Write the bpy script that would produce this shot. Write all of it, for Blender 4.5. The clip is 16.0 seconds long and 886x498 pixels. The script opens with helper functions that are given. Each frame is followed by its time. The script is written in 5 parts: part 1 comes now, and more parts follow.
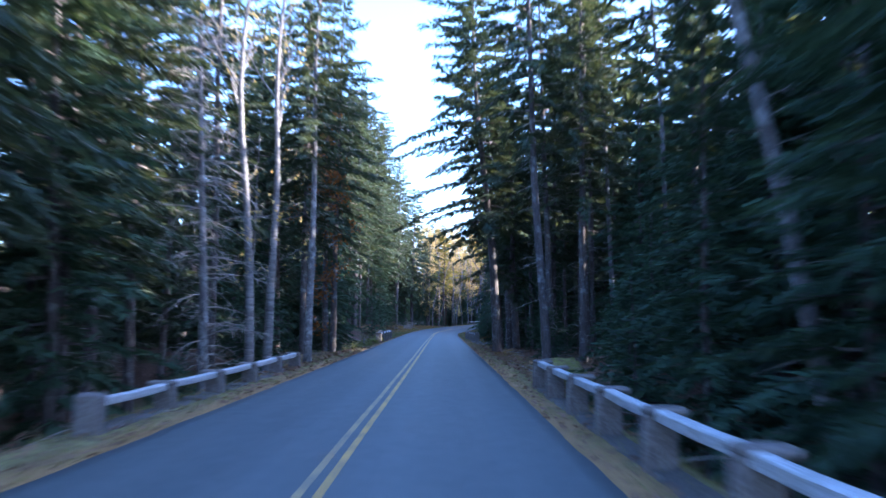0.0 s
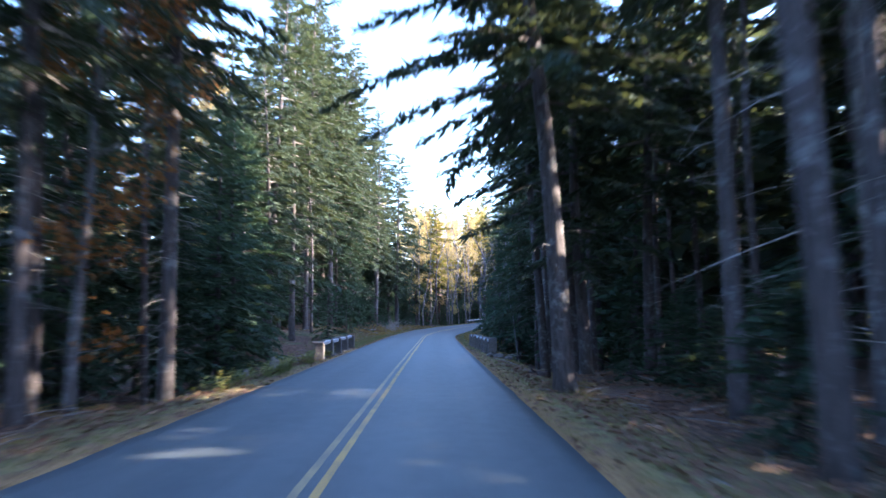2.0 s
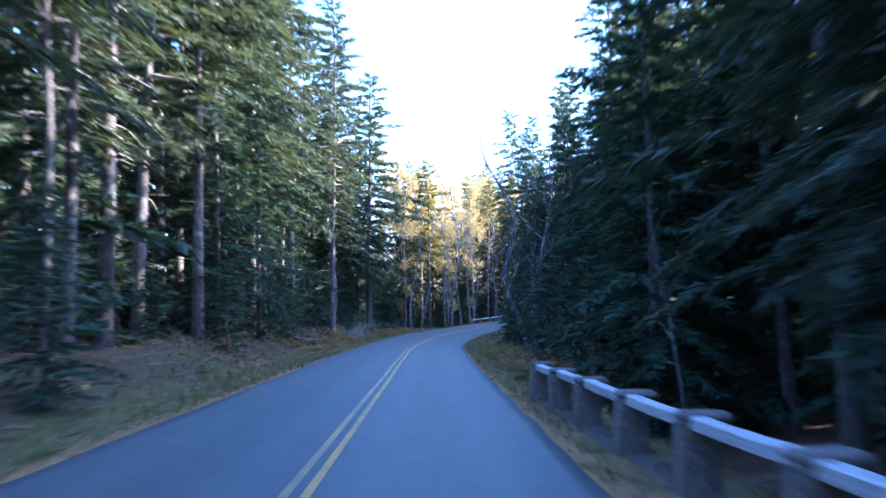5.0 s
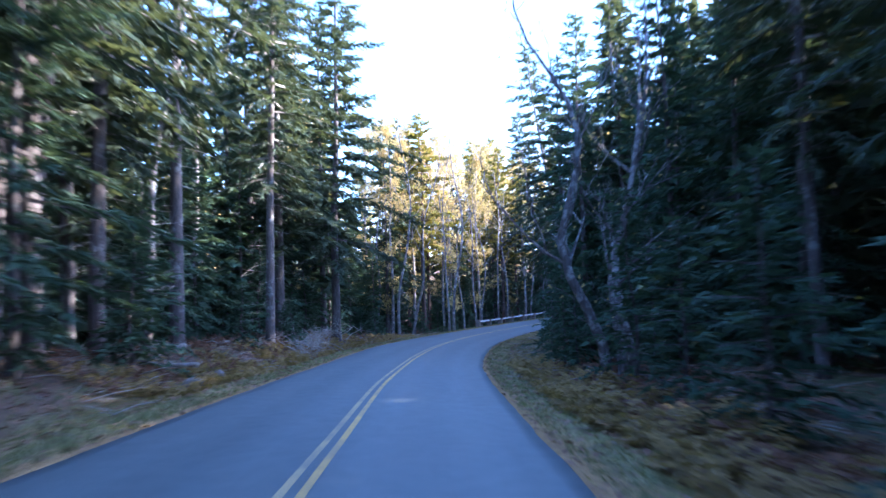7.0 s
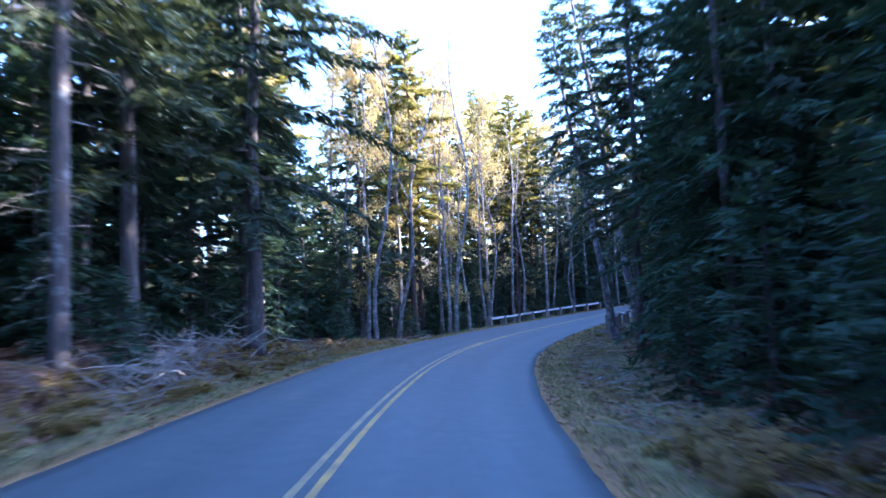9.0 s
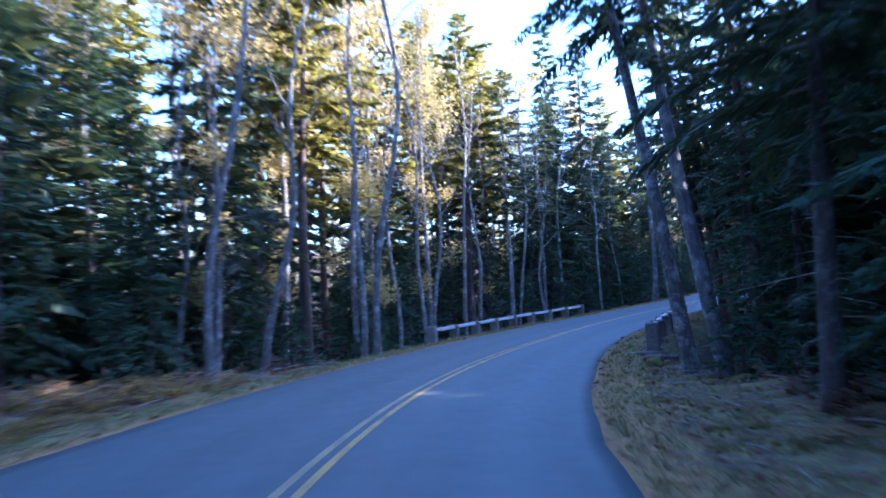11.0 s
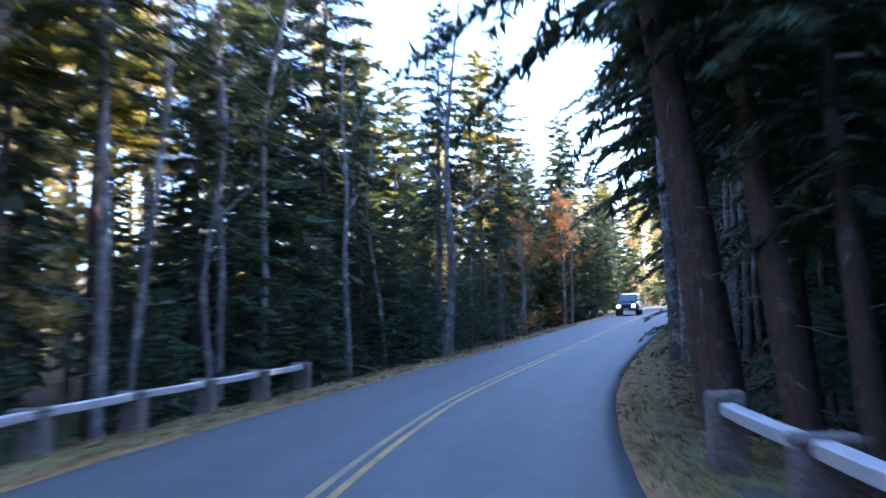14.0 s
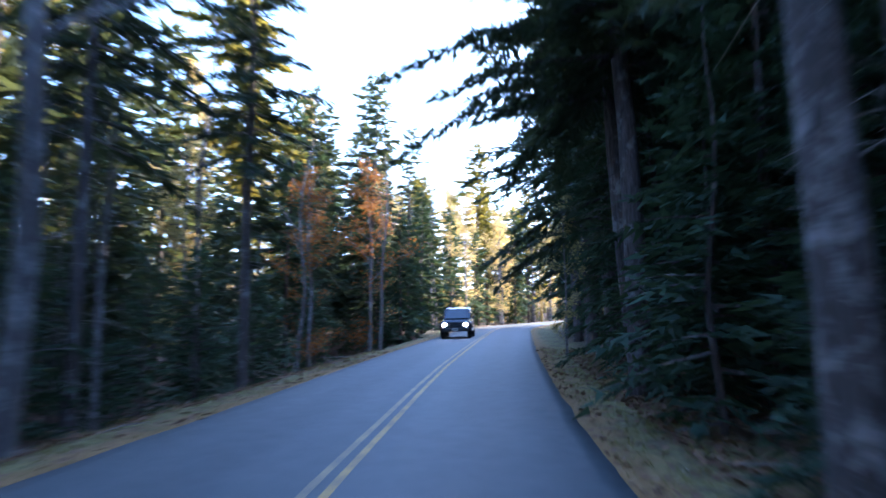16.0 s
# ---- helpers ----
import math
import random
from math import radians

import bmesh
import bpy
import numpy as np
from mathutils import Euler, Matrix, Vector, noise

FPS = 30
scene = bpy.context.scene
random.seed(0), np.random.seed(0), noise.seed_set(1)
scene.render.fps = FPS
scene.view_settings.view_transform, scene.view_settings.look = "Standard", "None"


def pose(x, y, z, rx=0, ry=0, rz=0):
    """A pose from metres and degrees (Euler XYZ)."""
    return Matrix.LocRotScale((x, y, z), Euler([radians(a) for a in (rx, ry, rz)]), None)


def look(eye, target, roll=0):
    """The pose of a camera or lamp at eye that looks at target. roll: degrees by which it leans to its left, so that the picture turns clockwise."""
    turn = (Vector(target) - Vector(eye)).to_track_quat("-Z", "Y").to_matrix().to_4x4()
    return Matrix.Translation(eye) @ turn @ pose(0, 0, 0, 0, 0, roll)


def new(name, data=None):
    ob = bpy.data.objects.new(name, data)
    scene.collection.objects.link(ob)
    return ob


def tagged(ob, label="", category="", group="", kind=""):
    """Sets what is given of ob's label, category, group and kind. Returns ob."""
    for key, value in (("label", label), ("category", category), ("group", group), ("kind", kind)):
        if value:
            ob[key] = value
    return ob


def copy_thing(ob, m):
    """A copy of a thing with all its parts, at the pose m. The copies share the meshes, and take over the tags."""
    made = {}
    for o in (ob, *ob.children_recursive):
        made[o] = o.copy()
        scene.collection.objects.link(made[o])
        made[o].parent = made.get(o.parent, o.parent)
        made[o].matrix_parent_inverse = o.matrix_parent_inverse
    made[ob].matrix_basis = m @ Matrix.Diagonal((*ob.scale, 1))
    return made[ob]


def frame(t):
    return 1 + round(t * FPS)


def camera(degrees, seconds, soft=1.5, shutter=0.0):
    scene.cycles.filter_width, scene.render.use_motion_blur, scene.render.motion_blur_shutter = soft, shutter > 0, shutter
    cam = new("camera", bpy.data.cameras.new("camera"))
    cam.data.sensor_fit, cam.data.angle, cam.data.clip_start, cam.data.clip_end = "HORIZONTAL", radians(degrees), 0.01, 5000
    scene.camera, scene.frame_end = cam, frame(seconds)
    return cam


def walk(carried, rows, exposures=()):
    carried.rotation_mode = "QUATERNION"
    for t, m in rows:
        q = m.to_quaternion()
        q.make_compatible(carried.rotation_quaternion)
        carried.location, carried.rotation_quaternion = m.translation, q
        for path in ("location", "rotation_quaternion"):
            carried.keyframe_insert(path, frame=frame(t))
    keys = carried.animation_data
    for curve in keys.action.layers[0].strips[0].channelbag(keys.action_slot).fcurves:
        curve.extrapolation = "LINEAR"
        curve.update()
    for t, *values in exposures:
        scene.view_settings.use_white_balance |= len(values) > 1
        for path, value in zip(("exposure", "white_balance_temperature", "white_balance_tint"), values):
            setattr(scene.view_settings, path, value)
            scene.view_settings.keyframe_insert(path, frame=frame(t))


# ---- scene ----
cam = camera(57.4, 16.0, soft=1.5, shutter=0.8)
PATH = [
    (0.0, pose(0.000, 0.000, 1.600, 95.10, -0.40, 0.00)),
    (0.5, pose(0.001, 6.553, 1.600, 95.00, -0.23, -0.10)),
    (1.0, pose(0.004, 13.107, 1.600, 95.10, -0.05, -0.20)),
    (1.5, pose(0.008, 19.669, 1.600, 95.00, 0.12, -0.40)),
    (2.0, pose(0.014, 26.126, 1.600, 95.00, 0.30, -0.50)),
    (2.5, pose(0.022, 32.297, 1.600, 94.90, 0.46, -0.50)),
    (3.0, pose(0.032, 38.460, 1.600, 95.00, 0.63, -0.70)),
    (3.5, pose(0.044, 44.535, 1.600, 95.10, 0.79, -0.80)),
    (4.0, pose(0.058, 50.506, 1.600, 94.90, 0.97, -0.80)),
    (6.5, pose(0.152, 78.258, 1.600, 95.10, 1.82, -1.20)),
    (7.0, pose(0.176, 83.464, 1.600, 95.10, 1.98, -1.20)),
    (7.5, pose(0.203, 88.670, 1.600, 95.00, 2.14, -1.10)),
    (8.0, pose(0.230, 93.876, 1.600, 94.90, 2.30, -1.00)),
    (10.5, pose(1.194, 119.350, 1.626, 95.10, 2.51, -4.60)),
    (11.0, pose(1.747, 124.505, 1.676, 95.30, 2.55, -6.30)),
    (11.5, pose(2.527, 129.585, 1.752, 95.80, 2.60, -8.90)),
    (12.0, pose(3.554, 134.698, 1.854, 96.10, 2.33, -12.00)),
    (12.5, pose(4.815, 139.692, 1.981, 96.40, 2.05, -15.40)),
    (13.0, pose(6.366, 144.373, 2.127, 96.80, 1.78, -18.70)),
    (13.5, pose(8.197, 148.907, 2.294, 97.30, 1.51, -21.90)),
    (14.0, pose(10.323, 153.484, 2.492, 97.80, 1.39, -25.00)),
    (14.5, pose(12.672, 157.795, 2.707, 97.90, 1.27, -28.20)),
    (15.0, pose(15.344, 162.183, 2.957, 97.90, 1.16, -31.80)),
    (15.5, pose(18.321, 166.457, 3.237, 98.30, 1.04, -35.50)),
    (16.0, pose(21.575, 170.530, 3.544, 98.90, 0.92, -38.80)),
]
walk(cam, PATH, [(0.0, 2.87, 4600, 20), (0.5, 3.04, 4640, 20), (1.2, 3.2, 4700, 20), (2.0, 3.18, 5000, 19), (3.0, 3.42, 4720, 20), (4.0, 3.15, 4440, 20), (6.5, 3.13, 4480, 21), (8.0, 3.25, 4560, 22), (10.5, 3.14, 4100, 23), (11.0, 3.08, 4250, 22), (12.0, 3.0, 4640, 20), (13.5, 3.24, 4880, 20), (15.0, 3.0, 5120, 19), (16.0, 2.92, 4880, 18)])

# ---- light ----
SUN_AZ, SUN_EL = 90.0, 23.0          # degrees clockwise from +y, degrees above the horizon
world = bpy.data.worlds.new("world")
scene.world = world
world.use_nodes = True
_wt = world.node_tree
_sky = _wt.nodes.new("ShaderNodeTexSky")
_sky.sky_type = "NISHITA"
_sky.sun_disc = False
_sky.sun_elevation, _sky.sun_rotation = radians(SUN_EL), radians(SUN_AZ)
_sky.air_density, _sky.dust_density, _sky.ozone_density = 1.0, 1.6, 1.4
_bg = _wt.nodes["Background"]
_bg.inputs["Strength"].default_value = 0.15
_wt.links.new(_sky.outputs[0], _bg.inputs["Color"])

sun = new("sun", bpy.data.lights.new("sun", "SUN"))
sun.data.energy, sun.data.angle, sun.data.color = 5.0, radians(0.6), (1.0, 0.78, 0.50)
_d = Vector((math.sin(radians(SUN_AZ)) * math.cos(radians(SUN_EL)), math.cos(radians(SUN_AZ)) * math.cos(radians(SUN_EL)), math.sin(radians(SUN_EL))))
sun.matrix_world = look(_d * 200, (0, 0, 0))


# ---- materials ----
class Mat:
    """A node material with short calls."""

    def __init__(self, name, rough=0.8, metal=0.0):
        self.m = bpy.data.materials.new(name)
        self.m.use_nodes = True
        self.t = self.m.node_tree
        self.b = self.t.nodes["Principled BSDF"]
        self.b.inputs["Roughness"].default_value = rough
        self.b.inputs["Metallic"].default_value = metal
        self.co = self.node("ShaderNodeTexCoord").outputs["Object"]

    def node(self, kind, **kw):
        n = self.t.nodes.new(kind)
        for k, v in kw.items():
            n.inputs[k.replace("_", " ")].default_value = v
        return n

    def link(self, a, b):
        self.t.links.new(a, b)

    def stretch(self, x, y, z, co=None):
        n = self.node("ShaderNodeMapping")
        n.inputs["Scale"].default_value = (x, y, z)
        self.link(co or self.co, n.inputs["Vector"])
        return n.outputs[0]

    def noise(self, scale, detail=4.0, rough=0.6, co=None):
        n = self.node("ShaderNodeTexNoise", Scale=scale, Detail=detail, Roughness=rough)
        self.link(co or self.co, n.inputs["Vector"])
        return n.outputs["Fac"]

    def ramp(self, fac, *stops):
        n = self.node("ShaderNodeValToRGB")
        e = n.color_ramp.elements
        while len(e) < len(stops):
            e.new(0.5)
        for el, (p, c) in zip(e, stops):
            el.position, el.color = p, (*((c,) * 3 if isinstance(c, (int, float)) else c), 1)
        self.link(fac, n.inputs["Fac"])
        return n.outputs["Color"]

    def mix(self, fac, a, b, mode="MIX"):
        n = self.t.nodes.new("ShaderNodeMix")
        n.data_type, n.blend_type = "RGBA", mode
        for sock, v in ((n.inputs[0], fac), (n.inputs[6], a), (n.inputs[7], b)):
            if isinstance(v, (int, float)):
                sock.default_value = v
            elif isinstance(v, tuple):
                sock.default_value = (*v, 1)
            else:
                self.link(v, sock)
        return n.outputs[2]

    def math(self, op, a, b=0.0):
        n = self.t.nodes.new("ShaderNodeMath")
        n.operation = op
        for sock, v in zip(n.inputs, (a, b)):
            if isinstance(v, (int, float)):
                sock.default_value = v
            else:
                self.link(v, sock)
        return n.outputs[0]

    def attr(self, name):
        n = self.t.nodes.new("ShaderNodeAttribute")
        n.attribute_name = name
        return n.outputs["Fac"]

    def island(self):
        return self.node("ShaderNodeNewGeometry").outputs["Random Per Island"]

    def each(self):
        return self.node("ShaderNodeObjectInfo").outputs["Random"]

    def color(self, c):
        if isinstance(c, tuple):
            self.b.inputs["Base Color"].default_value = (*c, 1)
        else:
            self.link(c, self.b.inputs["Base Color"])
        return self

    def bump(self, height, strength=0.4, dist=0.02):
        n = self.node("ShaderNodeBump", Strength=strength, Distance=dist)
        self.link(height, n.inputs["Height"])
        self.link(n.outputs[0], self.b.inputs["Normal"])
        return self

    def rough(self, v):
        self.link(v, self.b.inputs["Roughness"])
        return self


def leafy(name, dark, light, glow, share=0.35):
    """Foliage: a rough leaf that lets some light through, each leaf a little different."""
    m = Mat(name, 0.75)
    r = m.mix(0.5, m.island(), m.noise(0.5, 2.0), "MIX")
    c = m.ramp(r, (0.25, dark), (0.75, light))
    c = m.mix(m.math("MULTIPLY", m.each(), 0.35), c, m.mix(0.5, c, (dark[0] * 1.5, dark[1] * 1.1, dark[2] * 0.8)))
    m.color(c)
    m.b.inputs["Specular IOR Level"].default_value = 0.25
    tr = m.node("ShaderNodeBsdfTranslucent")
    m.link(m.mix(0.6, c, glow), tr.inputs["Color"])
    mx = m.node("ShaderNodeMixShader", Fac=share)
    m.link(m.b.outputs[0], mx.inputs[1])
    m.link(tr.outputs[0], mx.inputs[2])
    m.link(mx.outputs[0], m.t.nodes["Material Output"].inputs["Surface"])
    return m.m


def mat_asphalt():
    m = Mat("asphalt", 0.62)
    fine, mid, big = m.noise(90, 3), m.noise(3.0, 5), m.noise(0.25, 3)
    c = m.ramp(fine, (0.3, (0.040, 0.051, 0.054)), (0.7, (0.086, 0.103, 0.105)))
    c = m.mix(m.ramp(mid, (0.35, 0.0), (0.75, 0.25)), c, (0.058, 0.066, 0.068))
    c = m.mix(m.ramp(big, (0.4, 0.0), (0.7, 0.4)), c, (0.083, 0.098, 0.099))
    tr = m.attr("track")
    c = m.mix(m.math("MULTIPLY", tr, 0.5), c, (0.097, 0.114, 0.116))
    strip = m.ramp(m.noise(1.0, 4, co=m.stretch(6, 0.12, 1)), (0.5, 0.0), (0.62, 0.16))
    c = m.mix(strip, c, (0.055, 0.056, 0.058))
    m.color(c).rough(m.ramp(mid, (0.3, 0.58), (0.8, 0.70))).bump(fine, 0.3, 0.006)
    return m.m


def mat_paint():
    m = Mat("yellow_paint", 0.6)
    wear = m.ramp(m.math("ADD", m.math("MULTIPLY", m.noise(45, 3), 0.5), m.math("MULTIPLY", m.noise(1.5, 4), 0.5)), (0.44, 0.0), (0.60, 1.0))
    m.color(m.mix(wear, (0.54, 0.33, 0.055), (0.20, 0.155, 0.075))).bump(m.noise(90, 2), 0.3, 0.004)
    return m.m


def mat_paint_pale():
    m = Mat("faded_paint", 0.6)
    wear = m.ramp(m.math("ADD", m.math("MULTIPLY", m.noise(45, 3), 0.5), m.math("MULTIPLY", m.noise(1.2, 4), 0.5)), (0.42, 0.0), (0.58, 1.0))
    m.color(m.mix(wear, (0.43, 0.31, 0.115), (0.17, 0.15, 0.10))).bump(m.noise(90, 2), 0.3, 0.004)
    return m.m


def mat_ground():
    """Leaf litter and moss in the woods, grass on the verge, gravel and needles along the asphalt."""
    m = Mat("forest_floor", 0.95)
    e = m.math("ADD", m.attr("edge"), m.math("MULTIPLY", m.math("SUBTRACT", m.noise(1.3, 5), 0.5), 1.6))
    n1, n2, n3 = m.noise(0.35, 4), m.noise(14, 4), m.noise(2.2, 5)
    n4 = m.mix(0.55, n2, m.noise(42, 3))
    litter = m.ramp(n4, (0.36, (0.018, 0.011, 0.008)), (0.5, (0.095, 0.053, 0.033)), (0.66, (0.26, 0.165, 0.105)))
    moss = m.ramp(n2, (0.3, (0.03, 0.045, 0.012)), (0.7, (0.11, 0.13, 0.035)))
    wood = m.mix(m.ramp(n1, (0.5, 0.0), (0.62, 0.8)), litter, moss)
    grass = m.ramp(n2, (0.28, (0.11, 0.12, 0.035)), (0.5, (0.25, 0.225, 0.08)), (0.75, (0.40, 0.33, 0.15)))
    grass = m.mix(m.ramp(n3, (0.42, 0.0), (0.62, 0.75)), grass, litter)
    dirt = m.ramp(n2, (0.3, (0.22, 0.13, 0.05)), (0.7, (0.46, 0.28, 0.11)))
    c = m.mix(m.ramp(e, (0.25, 0.0), (0.75, 1.0)), dirt, grass)
    far = m.math("MULTIPLY", m.math("SUBTRACT", e, 1.3), 0.85)
    c = m.mix(m.ramp(far, (0.0, 0.0), (1.0, 1.0)), c, wood)
    m.color(c).bump(m.math("ADD", n2, m.math("MULTIPLY", n3, 1.5)), 1.0, 0.09)
    return m.m


def mat_bark(name, dark, light, patch, amount):
    m = Mat(name, 0.9)
    v = m.noise(3.0, 6, 0.7, co=m.stretch(6, 6, 0.9))
    c = m.ramp(v, (0.32, dark), (0.68, light))
    p = m.ramp(m.noise(2.6, 5, 0.7), (0.62 - amount * 0.25, 0.0), (0.74 - amount * 0.2, 1.0))
    c = m.mix(p, c, patch)
    c = m.mix(m.math("MULTIPLY", m.each(), 0.4), c, m.mix(0.5, c, dark))
    m.color(c).bump(v, 0.8, 0.03)
    return m.m


def mat_birch():
    m = Mat("birch_bark", 0.7)
    bands = m.noise(2.2, 5, 0.7, co=m.stretch(1.4, 1.4, 7))
    c = m.ramp(bands, (0.33, (0.045, 0.038, 0.034)), (0.50, (0.155, 0.143, 0.135)), (0.8, (0.32, 0.305, 0.285)))
    c = m.mix(m.ramp(m.noise(0.6, 3), (0.42, 0.0), (0.70, 0.8)), c, (0.13, 0.11, 0.10))
    m.color(c).bump(bands, 0.4, 0.015)
    return m.m


def mat_granite():
    m = Mat("granite", 0.85)
    n = m.noise(26, 4)
    c = m.ramp(n, (0.3, (0.085, 0.070, 0.064)), (0.52, (0.185, 0.160, 0.148)), (0.75, (0.29, 0.262, 0.243)))
    c = m.mix(m.ramp(m.noise(2.4, 5), (0.5, 0.0), (0.7, 0.7)), c, (0.13, 0.115, 0.09))
    c = m.mix(m.ramp(m.noise(5.0, 4), (0.62, 0.0), (0.7, 0.6)), c, (0.30, 0.32, 0.24))
    m.color(c).bump(m.math("ADD", n, m.math("MULTIPLY", m.noise(6, 4), 2.0)), 0.8, 0.03)
    return m.m


def mat_old_stone():
    m = Mat("old_stone", 0.9)
    n = m.noise(18, 5)
    c = m.ramp(n, (0.3, (0.055, 0.048, 0.044)), (0.55, (0.13, 0.115, 0.105)), (0.78, (0.23, 0.21, 0.19)))
    c = m.mix(m.ramp(m.noise(3.0, 5), (0.5, 0.0), (0.66, 0.8)), c, (0.075, 0.078, 0.03))
    m.color(c).bump(m.math("ADD", n, m.math("MULTIPLY", m.noise(5, 4), 2.0)), 0.9, 0.04)
    return m.m


def mat_timber():
    m = Mat("weathered_timber", 0.55)
    g = m.noise(4.0, 5, 0.7, co=m.stretch(9, 0.7, 9))
    c = m.ramp(g, (0.3, (0.34, 0.33, 0.32)), (0.55, (0.56, 0.56, 0.57)), (0.8, (0.70, 0.70, 0.71)))
    c = m.mix(m.ramp(m.noise(2.0, 4), (0.58, 0.0), (0.75, 0.6)), c, (0.24, 0.24, 0.21))
    m.color(c).bump(g, 0.4, 0.01)
    return m.m


def mat_moss():
    m = Mat("moss", 0.95)
    n = m.noise(30, 4)
    c = m.ramp(n, (0.3, (0.075, 0.080, 0.012)), (0.7, (0.27, 0.25, 0.045)))
    c = m.mix(m.ramp(m.noise(2.5, 4), (0.46, 0.0), (0.62, 0.85)), c, (0.12, 0.075, 0.035))
    m.color(c).bump(n, 0.9, 0.03)
    return m.m


def mat_plain(name, color, rough=0.5, metal=0.0, vary=0.25):
    m = Mat(name, rough, metal)
    m.color(m.mix(m.ramp(m.noise(7, 4), (0.35, 0.0), (0.7, vary)), color, tuple(c * 0.6 for c in color)))
    return m.m


ASPHALT, PAINT, PAINT_PALE, GROUND = mat_asphalt(), mat_paint(), mat_paint_pale(), mat_ground()
BARK = mat_bark("spruce_bark", (0.032, 0.025, 0.023), (0.150, 0.124, 0.114), (0.25, 0.243, 0.232), 0.38)
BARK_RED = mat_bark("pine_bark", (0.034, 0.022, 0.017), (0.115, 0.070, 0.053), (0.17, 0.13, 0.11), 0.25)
BARK_GREY = mat_bark("grey_bark", (0.06, 0.052, 0.05), (0.21, 0.19, 0.18), (0.36, 0.355, 0.34), 0.5)
BIRCH = mat_birch()
BARK_PATCHY = mat_bark("patchy_bark", (0.035, 0.028, 0.026), (0.16, 0.14, 0.13), (0.36, 0.345, 0.33), 0.55)
DEADWOOD = mat_bark("dead_wood", (0.17, 0.145, 0.12), (0.39, 0.345, 0.30), (0.46, 0.44, 0.41), 0.4)
GRANITE, OLD_STONE, TIMBER, MOSS = mat_granite(), mat_old_stone(), mat_timber(), mat_moss()
SPRUCE = leafy("spruce_needles", (0.027, 0.042, 0.029), (0.070, 0.096, 0.060), (0.16, 0.18, 0.04), 0.25)
FIR = leafy("fir_needles", (0.024, 0.046, 0.031), (0.066, 0.112, 0.068), (0.14, 0.19, 0.05), 0.25)
PINE = leafy("pine_needles", (0.050, 0.060, 0.015), (0.165, 0.160, 0.038), (0.46, 0.38, 0.05), 0.4)
RUST = leafy("rust_leaves", (0.15, 0.06, 0.018), (0.30, 0.14, 0.04), (0.42, 0.20, 0.04), 0.4)
# gold of autumn leaves, its paleness also standing in for sunlit crowns
GOLD = leafy("gold_leaves", (0.27, 0.205, 0.070), (0.52, 0.425, 0.175), (0.62, 0.49, 0.17), 0.45)
GRASS = leafy("verge_grass", (0.17, 0.17, 0.06), (0.34, 0.30, 0.11), (0.3, 0.26, 0.06), 0.3)
GREEN_GRASS = leafy("green_grass", (0.085, 0.105, 0.045), (0.25, 0.25, 0.115), (0.2, 0.24, 0.06), 0.3)
DRY = leafy("dead_bracken", (0.055, 0.030, 0.020), (0.20, 0.105, 0.060), (0.25, 0.12, 0.04), 0.3)
WEED = leafy("yellow_weeds", (0.10, 0.12, 0.03), (0.30, 0.30, 0.09), (0.35, 0.34, 0.06), 0.35)
LITTER = leafy("fallen_leaves", (0.12, 0.065, 0.040), (0.30, 0.19, 0.12), (0.3, 0.15, 0.05), 0.15)
FERN = leafy("yellowed_ferns", (0.09, 0.065, 0.025), (0.34, 0.235, 0.085), (0.4, 0.3, 0.05), 0.35)


# ---- the road's line ----
STEP = 1.0
S0, S1 = -120.0, 420.0
_S = np.arange(S0, S1 + 0.1, STEP)
_HEAD = np.interp(_S, [-20, 60, 90, 104, 114, 122, 130, 138, 146, 154, 162, 170, 178, 188, 200, 215, 240, 310],
                  [0.25, -0.09, 0.05, 1.09, 2.64, 4.61, 8.06, 14.45, 21.47, 26.28, 31.37, 36.61, 40.79, 43.02, 43.82, 44.5, 44.8, 92])
_HEAD = np.convolve(np.pad(_HEAD, 4, mode="edge"), np.ones(9) / 9, "valid")
_BANK = np.interp(_S, [0, 45, 94, 130, 150, 176, 230], [-0.4, 0.8, 2.3, 2.6, 1.5, 0.9, 0.3])
_TX, _TY = np.sin(np.radians(_HEAD)), np.cos(np.radians(_HEAD))
_i0 = int(-S0 / STEP)
_CX = np.concatenate(([0], np.cumsum((_TX[1:] + _TX[:-1]) / 2 * STEP)))
_CY = np.concatenate(([0], np.cumsum((_TY[1:] + _TY[:-1]) / 2 * STEP)))
_CX, _CY = _CX - _CX[_i0] - 1.25, _CY - _CY[_i0]
_SLOPE = np.clip((_S - 112) * 0.00097, 0, 0.080) * np.interp(_S, [300, 345], [1, 0])
_CZ = np.concatenate(([0], np.cumsum((_SLOPE[1:] + _SLOPE[:-1]) / 2 * STEP)))
_CZ = _CZ - np.interp(0, _S, _CZ) + np.tan(np.radians(_BANK)) * 1.2
U_LEFT, U_RIGHT = -2.90, 2.95
# the road runs on a low bank: from, to, side, where the slope begins and ends beyond the asphalt, depth
GULLIES = [(6, 31, -1, 1.35, 4.0, 1.6), (1, 21, 1, 1.0, 3.2, 1.8), (44, 71, -1, 0.95, 3.2, 1.2), (56, 86, 1, 1.45, 3.2, 1.3),
           (148, 232, -1, 1.0, 3.4, 1.3), (156, 177, -1, 2.1, 4.6, 0.6), (146, 180, 1, 1.55, 3.6, 1.7)]


def smooth(x, a, b):
    k = min(1.0, max(0.0, (x - a) / (b - a)))
    return k * k * (3 - 2 * k)


